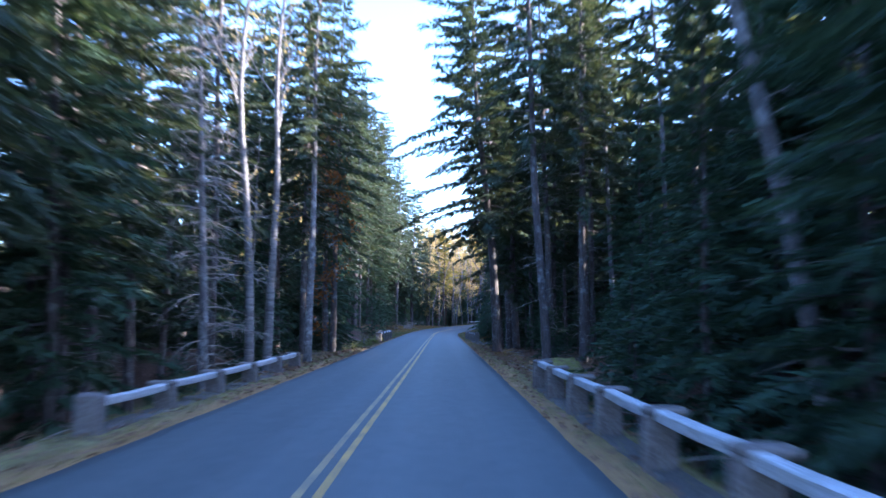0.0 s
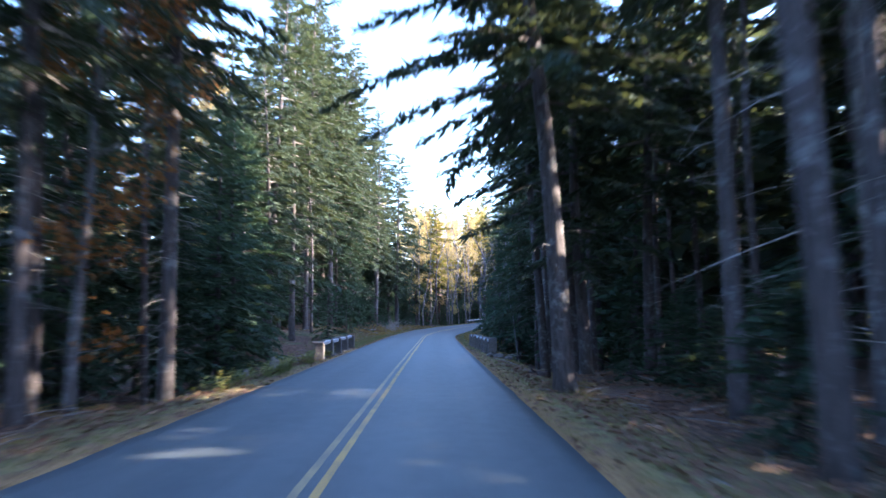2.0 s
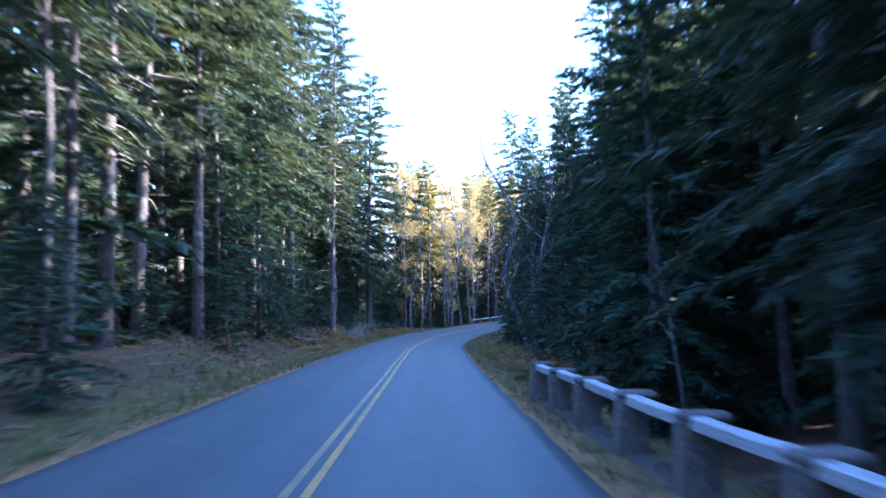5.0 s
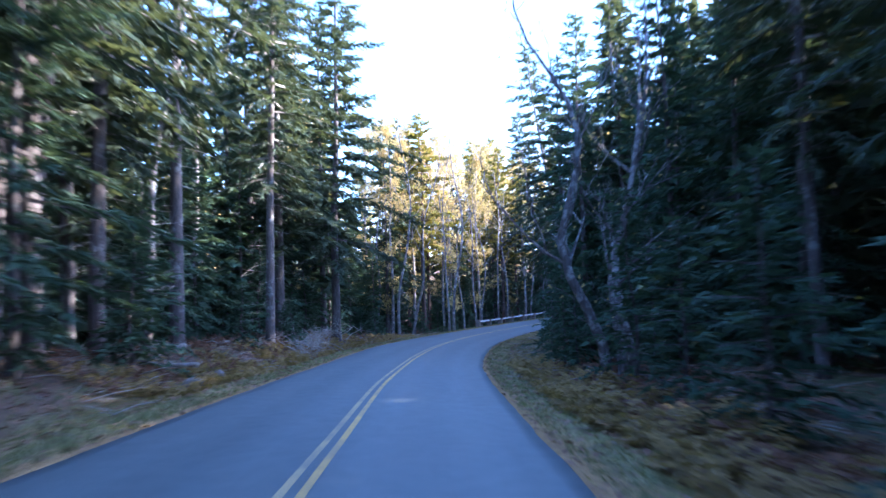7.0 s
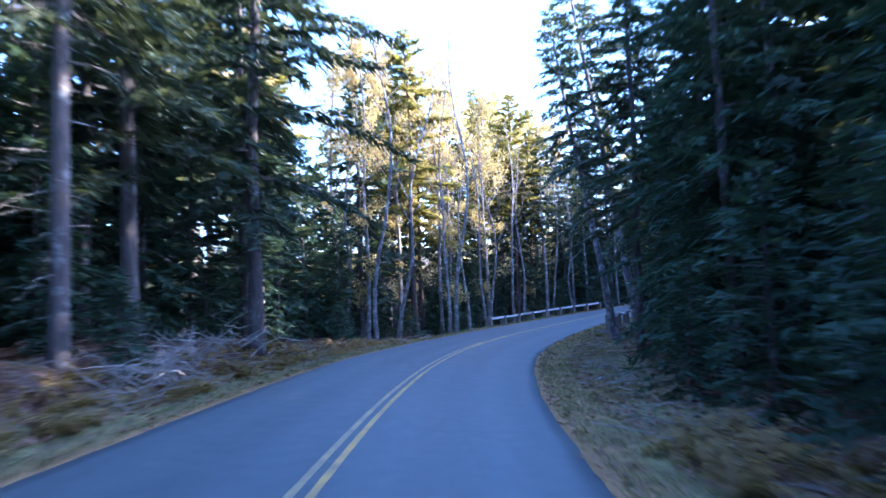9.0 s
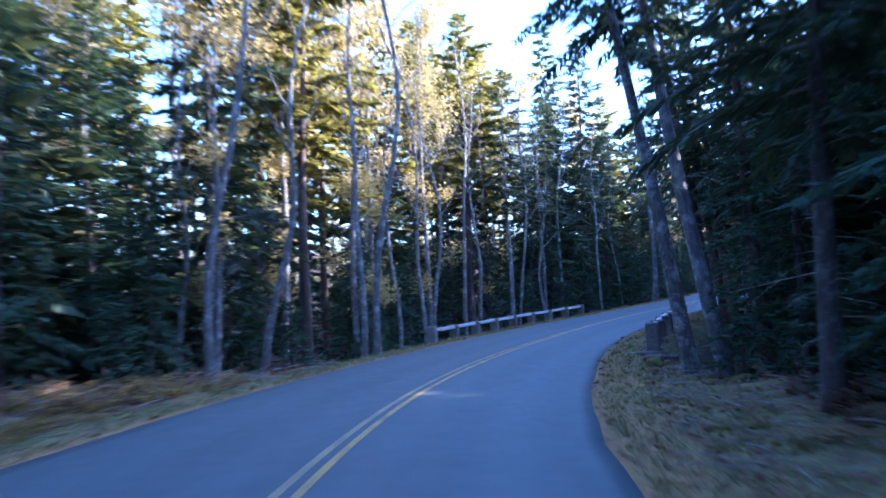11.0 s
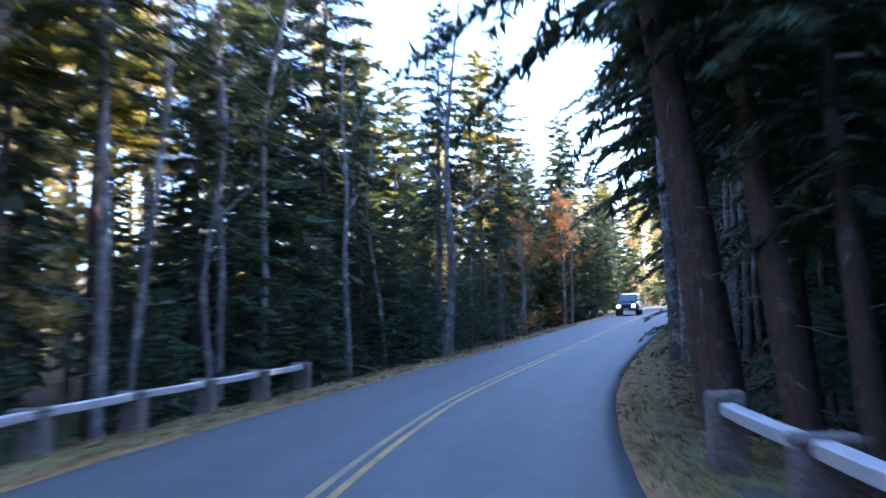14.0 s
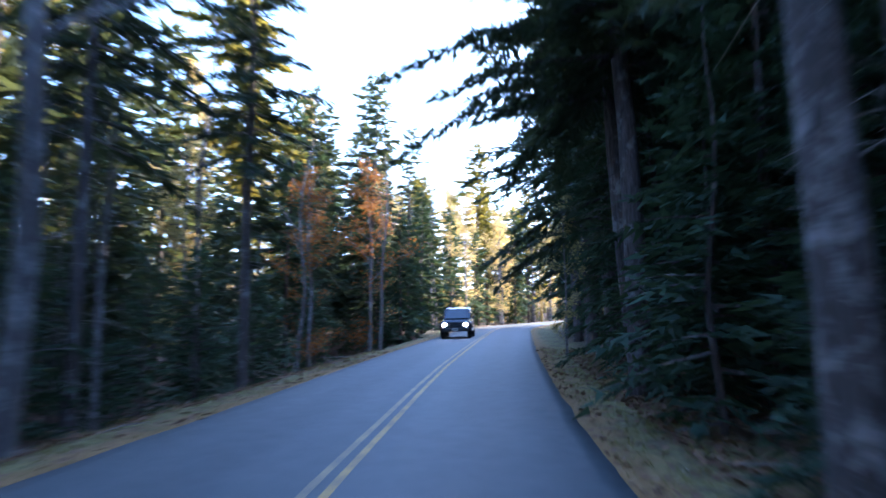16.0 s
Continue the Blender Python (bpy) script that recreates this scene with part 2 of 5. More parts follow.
def sides(s):
    """Left and right edge of the asphalt, which widens in the bend."""
    return (float(np.interp(s, [112, 126, 160, 176], [U_LEFT, U_LEFT - 0.25, U_LEFT - 0.25, U_LEFT])),
            float(np.interp(s, [112, 126, 144, 152, 160, 172], [U_RIGHT, U_RIGHT + 0.28, U_RIGHT + 0.36, U_RIGHT + 0.08, U_RIGHT - 0.06, U_RIGHT])))


def beyond(s, u):
    """How far a place lies outside the asphalt."""
    a, b = sides(s)
    return max(a - u, u - b)


def lie(s, u):
    """Height of the land at s along the road and u to the right of its middle line."""
    z0 = float(np.interp(s, _S, _CZ))
    b = math.tan(radians(float(np.interp(s, _S, _BANK))))
    e = beyond(s, u)
    z = z0 - b * (u if e < 5 else (u - math.copysign(e - 5, u)))
    if e <= 0:
        return z - 0.12
    z -= 0.03 + 0.05 * min(e, 2.0)
    wild = smooth(e, 1.0, 7.0)
    z += wild * (0.55 * noise.noise((s * 0.06, u * 0.08, 1.7)) + 0.22 * noise.noise((s * 0.3, u * 0.3, 4.1)))
    z += 0.035 * noise.noise((s * 1.1, u * 1.1, 9.0)) * smooth(e, 0.1, 0.6) + 0.14 * noise.noise((s * 0.8, u * 0.9, 6.0)) * smooth(e, 1.1, 2.2)
    for a, c, side, near, foot, deep in GULLIES:
        if u * side > 0:
            z -= deep * smooth(e, near, foot) * smooth(s, a - 3, a + 1) * (1 - smooth(s, c - 1, c + 3)) * (1 - smooth(e, 9, 16) * 0.6)
    if u < 0:
        z += 0.85 * smooth(e, 1.3, 4.5) * smooth(s, 72, 80) * (1 - smooth(s, 124, 146))
    if u > 0:
        z += 1.2 * smooth(e, 6, 16) * smooth(s, 28, 40) * (1 - smooth(s, 60, 70))
    z += smooth(e, 22, 110) * (13.0 if u > 0 else 4.0 + 4.0 * smooth(s, 90, 130))
    return z


_AVG = (math.cos(radians(20)), -math.sin(radians(20)))


def plan(s, u):
    """The plan's x and y at s along the road and u to the right of its middle line."""
    cx, cy = float(np.interp(s, _S, _CX)), float(np.interp(s, _S, _CY))
    h = radians(float(np.interp(s, _S, _HEAD)))
    w = max(-34.0, min(34.0, u))
    return cx + math.cos(h) * w + _AVG[0] * (u - w), cy - math.sin(h) * w + _AVG[1] * (u - w)


def spot(s, u, up=0.0):
    x, y = plan(s, u)
    return Vector((x, y, lie(s, u) + up))


def heading(s):
    return float(np.interp(s, _S, _HEAD))


def deck(s, u, up=0.0):
    """A place on the asphalt."""
    x, y = plan(s, u)
    return (x, y, float(np.interp(s, _S, _CZ)) - math.tan(radians(float(np.interp(s, _S, _BANK)))) * u - 0.006 * abs(u) + up)


# ---- meshes ----
class Shape:
    """Vertices and faces on their way to a mesh."""

    def __init__(self):
        self.v, self.f = [], []

    def add(self, vs, fs):
        n = len(self.v)
        self.v.extend(tuple(p) for p in vs)
        self.f.extend(tuple(i + n for i in f) for f in fs)

    def tube(self, pts, radii, sides=7, cap=True):
        pts = [Vector(p) for p in pts]
        rings, n = [], len(pts)
        for i, p in enumerate(pts):
            d = (pts[min(i + 1, n - 1)] - pts[max(i - 1, 0)]).normalized()
            a = d.cross(Vector((0.31, 0.95, 0.05))).normalized()
            b = d.cross(a)
            rings.append([p + (a * math.cos(2 * math.pi * k / sides) + b * math.sin(2 * math.pi * k / sides)) * radii[i] for k in range(sides)])
        fs = [(i * sides + k, i * sides + (k + 1) % sides, (i + 1) * sides + (k + 1) % sides, (i + 1) * sides + k)
              for i in range(n - 1) for k in range(sides)]
        if cap:
            fs += [tuple(range((n - 1) * sides, n * sides)), tuple(reversed(range(sides)))]
        self.add([q for r in rings for q in r], fs)

    def mesh(self, name, mat, soft=False):
        me = bpy.data.meshes.new(name)
        me.from_pydata(self.v, [], self.f)
        me.materials.append(mat)
        if soft:
            me.polygons.foreach_set("use_smooth", [True] * len(me.polygons))
        return me


def part(name, me, parent, label=""):
    ob = new(name, me)
    ob.parent = parent
    if label:
        tagged(ob, label)
    return ob


def bevelled(bm, width, segments=1):
    bmesh.ops.bevel(bm, geom=bm.edges[:], offset=width, segments=segments, affect="EDGES", profile=0.6)
    return bm


def block(sx, sy, sz, width=0.02, rough=0.0, seed=0, cuts=0, mat=None, name="block", taper=1.0):
    """A worn block standing on z = 0."""
    bm = bmesh.new()
    bmesh.ops.create_cube(bm, size=1.0, matrix=Matrix.Translation((0, 0, sz / 2)) @ Matrix.Diagonal((sx, sy, sz, 1)))
    if taper != 1.0:
        for v in bm.verts:
            if v.co.z > sz / 2:
                v.co.x *= taper
                v.co.y *= taper
    bevelled(bm, width)
    if cuts:
        bmesh.ops.subdivide_edges(bm, edges=bm.edges[:], cuts=cuts, use_grid_fill=True)
    if rough:
        for v in bm.verts:
            v.co += rough * noise.noise_vector(v.co * 4.0 + Vector((seed * 7.3, seed * 3.1, 0)))
    me = bpy.data.meshes.new(name)
    bm.to_mesh(me)
    bm.free()
    me.materials.append(mat)
    return me


# ---- ground and road ----
def build_ground():
    us = [-700, -420, -260, -160, -100, -70, -50, -38, -30, -24, -19, -15, -12, -10, -8.5, -7.4, -6.6, -6, -5.5, -5.1, -4.7, -4.4, -4.1, -3.8, -3.5, -3.25, -3.08, -2.92]
    us = us + [-2.8, 0.0, 2.85] + [2.97, 3.15, 3.4, 3.65, 3.9, 4.2, 4.5, 4.8, 5.2, 5.6, 6.1, 6.7, 7.5, 8.6, 10, 12, 15, 19, 24, 30, 38, 50, 70, 100, 160, 260, 420, 700]
    ss = [-700, -400, -240, -160, -120, -90, -60, -40, -25, -16] + [float(k) for k in range(-10, 230)] + [230 + 3 * k for k in range(0, 45)] + [370, 385, 400, 420, 600, 900, 1300]
    sh = Shape()
    edge = []
    for s in ss:
        q = min(max(s, S0), S1)
        lo, hi = sides(q)
        for u in us:
            u = u + ((lo - U_LEFT) if u < -1 else (hi - U_RIGHT) if u > 1 else 0.0) * (1.0 if abs(u) < 12 else 0.0)
            x, y = plan(q, u)
            if q != s:
                h = radians(heading(q)) if s < 0 else radians(30)
                x, y = x + math.sin(h) * (s - q), y + math.cos(h) * (s - q)
            sh.v.append((x, y, lie(q, u)))
            edge.append(max(0.0, beyond(q, u)) * (1.0 - 0.55 * smooth(q, 112, 120) * (1 - smooth(q, 144, 150)) if u > 0 else 1.0))
    n = len(us)
    sh.f = [(i * n + k, i * n + k + 1, (i + 1) * n + k + 1, (i + 1) * n + k) for i in range(len(ss) - 1) for k in range(n - 1)]
    me = sh.mesh("ground", GROUND, True)
    at = me.attributes.new("edge", "FLOAT", "POINT")
    at.data.foreach_set("value", edge)
    tagged(new("ground", me), "forest floor of brown leaf litter, moss and dry grass verges", "ground", kind="structure")


def wander(s, side):
    """The ragged edge of the asphalt."""
    return 0.05 * noise.noise((s * 0.5, side * 3.0, 0)) + 0.02 * noise.noise((s * 2.3, side * 3.0, 5))


def build_road():
    sh = Shape()
    track = []
    cols = 25
    ss = np.arange(-40, 330, 0.5)
    for s in ss:
        a, b = sides(s)
        a, b = a + wander(s, -1), b + wander(s, 1)
        row = [(a, -0.10)] + [(a + (b - a) * k / (cols - 1), 0.0) for k in range(cols)] + [(b, -0.10)]
        for u, dz in row:
            sh.v.append(deck(s, u, dz))
            track.append(sum(math.exp(-((u - c) / 0.33) ** 2) for c in (-2.0, -0.65, 0.65, 2.05)))
    n = cols + 2
    sh.f = [(i * n + k, i * n + k + 1, (i + 1) * n + k + 1, (i + 1) * n + k) for i in range(len(ss) - 1) for k in range(n - 1)]
    me = sh.mesh("road", ASPHALT, True)
    me.attributes.new("track", "FLOAT", "POINT").data.foreach_set("value", track)
    tagged(new("road", me), "two-lane blue-grey asphalt road with a double yellow line", "road", kind="structure")
    for name, c, mat, words in (("road_marking", -0.10, PAINT_PALE, "faded yellow line painted along the middle of the road"),
                                ("road_marking", 0.10, PAINT, "yellow line painted along the middle of the road")):
        sh = Shape()
        for s in ss:
            w = 0.046 + 0.006 * noise.noise((s * 1.7, c * 40, 3))
            off = c + float(np.interp(s, [55, 85, 95, 105, 118, 131, 145, 155, 163, 171, 183, 200], [0.0, 0.10, 0.08, 0.03, 0.08, 0.13, 0.05, 0.07, 0.03, -0.04, 0.13, 0.0])) + 0.02 * noise.noise((s * 0.13, c, 8))
            sh.v += [deck(s, off - w, 0.005), deck(s, off + w, 0.005)]
        sh.f = [(2 * i, 2 * i + 1, 2 * i + 3, 2 * i + 2) for i in range(len(ss) - 1)]
        tagged(new(name, sh.mesh(name, mat)), words, "road marking", kind="structure")


build_ground()
build_road()

# ---- guard rails of granite posts and timber ----
POST = [block(0.27, 0.38, 1.15, 0.03, 0.014, k, 2, GRANITE, "post") for k in range(4)]
CAP = [block(0.36, 0.48, 0.10, 0.035, 0.008, k + 9, 1, GRANITE, "cap") for k in range(3)]
END_POST = [block(0.33, 0.38, 1.25, 0.035, 0.018, k + 20, 2, GRANITE, "end_post") for k in range(3)]
KERB = [block(1.15, 0.42, 0.34, 0.05, 0.03, k + 40, 2, OLD_STONE, "kerb_stone") for k in range(4)]


def beam(a, b, name):
    """A squared timber from a to b, its upper edge on the road's side planed to a slope."""
    d = b - a
    x = d.normalized()
    y = Vector((0, 0, 1)).cross(x).normalized()
    z = x.cross(y)
    prof = [(-0.070, -0.055), (0.070, -0.055), (0.080, -0.043), (0.080, 0.055), (0.066, 0.070), (-0.066, 0.070), (-0.080, 0.055), (-0.080, -0.043)]
    sh, n, rings = Shape(), len(prof), 7
    for i in range(rings):
        k = i / (rings - 1)
        sag = 0.012 * math.sin(math.pi * k)
        for p, q in prof:
            v = a + d * k + y * p + z * (q - sag)
            sh.v.append(tuple(v + 0.008 * noise.noise_vector(v * 2.5)))
    for i in range(rings - 1):
        for j in range(n):
            sh.f.append((i * n + j, i * n + (j + 1) % n, (i + 1) * n + (j + 1) % n, (i + 1) * n + j))
    sh.f += [tuple(reversed(range(n))), tuple(range((rings - 1) * n, rings * n))]
    return sh.mesh(name, TIMBER)


def guard_rail(label, s0, s1, u0, u1, spans, big_first=True, big_last=True, kerb=True, high=0.66):
    root = tagged(new("guard_rail"), label, "guard rail", "guard rails along the road")
    stations = [(s0 + (s1 - s0) * k / spans, u0 + (u1 - u0) * k / spans) for k in range(spans + 1)]
    rnd = random.Random(int(s0 * 10) + 5)
    root.matrix_world = Matrix.Translation(spot(*stations[0]))
    inv = root.matrix_world.inverted()
    tops = []
    for k, (s, u) in enumerate(stations):
        big = (k == 0 and big_first) or (k == spans and big_last)
        p = Vector(deck(s, u, 0.0))
        tops.append(p + Vector((0, 0, high)))
        m = inv @ Matrix.Translation(p + Vector((0, 0, high + (0.16 - 1.25 if big else 0.03 - 1.15)))) @ pose(0, 0, 0, rnd.uniform(-1.5, 1.5), rnd.uniform(-1.5, 1.5), 90 - heading(s) + rnd.uniform(-3, 3))
        ob = part("post", (END_POST if big else POST)[k % 3], root, "large square granite end post" if big else "")
        ob.matrix_local = m
        if not big:
            c = part("cap", CAP[k % 3], ob)
            c.matrix_local = pose(0, 0.07 if u < 0 else -0.07, 1.12)
    for k in range(spans):
        a, b = tops[k], tops[k + 1]
        d = (b - a).normalized()
        me = beam(inv @ (a + d * 0.12 + Vector((0, 0, rnd.uniform(-0.015, 0.015)))), inv @ (b - d * 0.12 + Vector((0, 0, rnd.uniform(-0.015, 0.015)))), "rail")
        part("rail", me, root, "weathered pale timber rail")
    if kerb:
        n = int((s1 - s0) / 1.2)
        for k in range(n):
            s = s0 + 0.6 + k * 1.2
            u = u0 + (u1 - u0) * (s - s0) / (s1 - s0)
            ob = part("kerb_stone", KERB[k % 4], root)
            ob.matrix_local = inv @ Matrix.Translation(spot(s, u + math.copysign(0.05, u), -0.29)) @ pose(0, 0, 0, rnd.uniform(-2, 2), rnd.uniform(-2, 2), 90 - heading(s) + rnd.uniform(-2, 2))
    return root


guard_rail("weathered timber guard rail on square granite posts over a culvert", 12.0, 28.4, -3.95, -3.95, 5, True, False, high=0.38)
guard_rail("weathered timber guard rail on granite posts beside a dark hollow", 3.6, 20.5, 3.65, 3.65, 6, True, False, high=0.58)
guard_rail("short timber guard rail on granite posts above a brown bank", 58.1, 70.4, -3.35, -3.4, 4, False, False, high=0.60)
guard_rail("timber guard rail with a large granite end post", 65.2, 79.2, 3.95, 3.58, 6, True, False, high=0.66)
guard_rail("long curving timber guard rail on granite posts", 156.6, 176.0, -4.75, -5.13, 8, True, False, high=0.36)
guard_rail("timber guard rail on capped granite posts inside a bend", 151.2, 165.05, 4.42, 3.90, 5, True, True, high=0.65)


# ---- trees ----
def trunk_line(rnd, h, bend, steps):
    ax, ay = rnd.uniform(0, 9), rnd.uniform(0, 9)
    return [Vector((bend * noise.noise((ax, k / steps * 2.2, 0)) * min(1, k / steps * 3), bend * noise.noise((ay, k / steps * 2.2, 5)) * min(1, k / steps * 3), h * k / steps)) for k in range(steps + 1)]


def on_line(line, z):
    h = line[-1].z
    k = max(0.0, min(0.9999, z / h)) * (len(line) - 1)
    i = int(k)
    return line[i].lerp(line[i + 1], k - i)


def kite(sh, p, d, side, l, w):
    m = p + d * (l * 0.38)
    sh.v += [tuple(p), tuple(m + side * w), tuple(p + d * l), tuple(m - side * w)]
    n = len(sh.v)
    sh.f.append((n - 4, n - 3, n - 2, n - 1))


def needle(sh, p, d, side, l, w):
    """One flat spray of needles, tapering to its tip."""
    sh.v += [tuple(p + d * (l * 0.12) + side * w), tuple(p + d * l), tuple(p - side * w)]
    n = len(sh.v)
    sh.f.append((n - 3, n - 2, n - 1))


def conifer(name, seed, h, base, wide, girth, leaf, bark, branches, twigs, droop=0.28, bend=0.25, stubs=26, twig=1.0, top=0.25, rag=0.3, thick=1.0, reach=1.35, fine=2.1):
    """A conifer: trunk, crown of many small sprays on drooping branches, dead snags below."""
    rnd = random.Random(seed)
    steps = 12
    line = trunk_line(rnd, h, bend, steps)
    root = new(name)
    sh = Shape()
    flare = [girth * (1.35 if k == 0 else 1.0) * (1 - 0.93 * k / steps) + 0.012 for k in range(steps + 1)]
    pts = [line[0] + Vector((0, 0, -0.35))] + [line[0] + Vector((0, 0, 0.35))] + line[1:]
    rad = [girth * 1.5, girth * 1.08] + flare[1:]
    sh.tube(pts, rad, 9)
    part("trunk", sh.mesh("trunk", bark, True), root)
    sh, wood = Shape(), Shape()
    for i in range(branches):
        f = (i + rnd.random()) / branches
        f = f ** 0.9
        z = base + (h * 0.985 - base) * f
        o = on_line(line, z)
        a = i * 2.39996 + rnd.uniform(-0.5, 0.5)
        shape = (1 - f) ** 0.75 * (1.0 if f > 0.18 else 0.65 + 0.35 * f / 0.18)
        L = wide * shape * rnd.uniform(1 - rag * 2, 1 + rag) + top
        L *= 0.62 + 0.75 * max(0.0, 0.5 + noise.noise((math.cos(a) * 1.3 + seed, math.sin(a) * 1.3, z * 0.42)))
        out = Vector((math.cos(a), math.sin(a), 0))
        lift = 0.45 * f - 0.10 + rnd.uniform(-0.1, 0.1)
        dr = droop * (1.15 - f)

        def at(r):
            return o + out * r + Vector((0, 0, lift * r - dr * r * r / max(L, 0.6) + 0.10 * dr * r))

        if L > 0.9 and (i % 2 == 0 or stubs > 30):
            wood.tube([at(0), at(L * 0.5), at(L * 0.92)], [0.012 + 0.012 * L, 0.010 + 0.005 * L, 0.004], 3, False)
        n = max(4, int((twigs * L / wide + 3) * fine))
        for j in range(n):
            r = L * (0.14 + 0.86 * (j + rnd.random() * 0.8) / n)
            ax = (at(min(L, r + 0.1)) - at(r - 0.1)).normalized()
            lat = ax.cross(Vector((0, 0, 1))).normalized()
            s = 1 if j % 2 else -1
            ang = rnd.uniform(0.15, 1.35)
            off = 0.10 * L * (1 - r / L) + 0.05
            p = at(r) + lat * rnd.uniform(-off, off) + Vector((0, 0, rnd.gauss(-0.03, 0.045)))
            d = (ax * math.cos(ang) + lat * s * math.sin(ang) + Vector((0, 0, rnd.gauss(-0.17, 0.29)))).normalized()
            l = twig * (0.22 + 0.24 * (1 - r / L) * min(L, 2.5) / 1.5 + rnd.uniform(0, 0.22))
            side = d.cross(Vector((rnd.gauss(0, 0.6), rnd.gauss(0, 0.6), 1))).normalized()
            size = 1.12 / math.sqrt(fine)
            needle(sh, p, d, side, l * size, size * thick * (0.04 * twig + 0.12 * l * rnd.uniform(0.6, 1.2)))
        kite(sh, at(L * 0.8), (at(L) - at(L * 0.8)).normalized(), out.cross(Vector((0, 0, 1))), 0.3 * twig, 0.03 * twig)
    part("crown", sh.mesh("crown", leaf), root)
    for i in range(stubs):
        z = 1.2 + (base + 1.5 - 1.2) * (i + rnd.random()) / stubs
        o = on_line(line, z)
        a = rnd.uniform(0, 6.283)
        L = (0.2 + 0.8 * rnd.random() ** 1.6) * min(reach, wide * 0.8)
        out = Vector((math.cos(a), math.sin(a), rnd.uniform(-0.3, 0.35)))
        kink = Vector((rnd.uniform(-0.3, 0.3), rnd.uniform(-0.3, 0.3), rnd.uniform(-0.5, 0.05)))
        wood.tube([o, o + out * L * 0.5 + kink * 0.2 * L, o + out * L + kink * L], [0.011, 0.007, 0.002], 3, False)
        if L > 0.6:
            p = o + out * L * 0.5 + kink * 0.2 * L
            wood.tube([p, p + Vector((out.x * 0.3 + rnd.uniform(-0.3, 0.3), out.y * 0.3 + rnd.uniform(-0.3, 0.3), rnd.uniform(-0.35, 0.1)))], [0.006, 0.002], 3, False)
    tagged(part("branchwork", wood.mesh("branchwork", DEADWOOD if stubs > 30 else bark), root), kind="stuff")
    return root


def broadleaf(name, seed, h, girth, bark, leaf=None, leaves=0, fork=0.45, spread=0.45, bend=0.5, depth=4, leaf_size=0.11, leaf_part="crown"):
    """A leafless or thinly leaved tree: a winding trunk that forks into limbs and twigs."""
    rnd = random.Random(seed)
    root = new(name)
    trunk, limbs, crown = Shape(), Shape(), Shape()
    line = trunk_line(rnd, h, bend, 12)
    trunk.tube([line[0] + Vector((0, 0, -0.3))] + line, [girth * 1.4] + [girth * (1.12 if k == 0 else 1) * (1 - 0.9 * k / 12) + 0.008 for k in range(13)], 9)
    tips = []

    def limb(p, d, l, r, lv):
        pts, rad, q, dd = [p], [r], p, d
        for k in range(4):
            dd = (dd + Vector((rnd.uniform(-0.25, 0.25), rnd.uniform(-0.25, 0.25), rnd.uniform(-0.05, 0.22)))).normalized()
            q = q + dd * l / 4
            pts.append(q)
            rad.append(r * (1 - 0.2 * (k + 1)))
        limbs.tube(pts, rad, 5 if lv > 1 else 3, False)
        tips.extend(pts[1:])
        if lv > 0:
            for k in range(rnd.choice((2, 3, 3))):
                b = pts[rnd.choice((1, 2, 3, 4))]
                nd = (dd + Vector((rnd.uniform(-1, 1), rnd.uniform(-1, 1), rnd.uniform(-0.3, 0.6))) * 0.8).normalized()
                limb(b, nd, l * rnd.uniform(0.45, 0.7), r * 0.5, lv - 1)

    n = 11
    for i in range(n):
        f = fork + (0.97 - fork) * (i + rnd.random()) / n
        o = on_line(line, h * f)
        a = i * 2.4 + rnd.uniform(-0.6, 0.6)
        d = Vector((math.cos(a) * spread, math.sin(a) * spread, 0.6)).normalized()
        limb(o, d, h * 0.24 * (1.15 - f), girth * 0.42 * (1.1 - f) + 0.006, depth - 2 if f < 0.85 else 1)
    for i in range(7):
        o = on_line(line, h * fork * (0.25 + 0.75 * rnd.random()))
        a = rnd.uniform(0, 6.28)
        limb(o, Vector((math.cos(a), math.sin(a), rnd.uniform(-0.1, 0.5))).normalized(), rnd.uniform(0.6, 1.8), 0.014, 1)
    part("trunk", trunk.mesh("trunk", bark, True), root)
    tagged(part("limbwork", limbs.mesh("limbwork", bark), root), kind="stuff")
    if leaf:
        for i in range(leaves):
            p = rnd.choice(tips) + Vector((rnd.gauss(0, 0.22), rnd.gauss(0, 0.22), rnd.gauss(0, 0.18)))
            d = Vector((rnd.gauss(0, 1), rnd.gauss(0, 1), rnd.gauss(-0.3, 0.8))).normalized()
            side = d.cross(Vector((rnd.gauss(0, 1), rnd.gauss(0, 1), 1))).normalized()
            needle(crown, p, d, side, leaf_size * rnd.uniform(0.8, 1.6), leaf_size * 0.5)
        part(leaf_part, crown.mesh("crown", leaf), root)
    return root


KINDS = {}


def kind(key, root, label, category="tree", group=""):
    tagged(root, label, category, group)
    root.location = (0, 0, -400)
    KINDS.setdefault(key, []).append(root)


FIRS, SPRUCES, PINES = "firs of the roadside forest", "spruces of the roadside forest", "pines of the roadside forest"
for k in range(3):
    kind("fir", conifer("fir_tree", 10 + k, 13.5 + 1.5 * k, 0.4, 2.9, 0.14, FIR, BARK, 125, 56, droop=0.28, stubs=4, twig=1.15, thick=0.62), "dark green fir clothed in needles down to the ground", "fir tree", FIRS)
for k in range(3):
    kind("spruce", conifer("spruce_tree", 20 + k, 18.5 + 1.5 * k, 4.0 + 0.8 * k, 3.0, 0.17, SPRUCE, BARK, 118, 56, droop=0.34, stubs=40, twig=1.2, thick=0.62), "tall spruce with a bare lower trunk and dark crown", "spruce tree", SPRUCES)
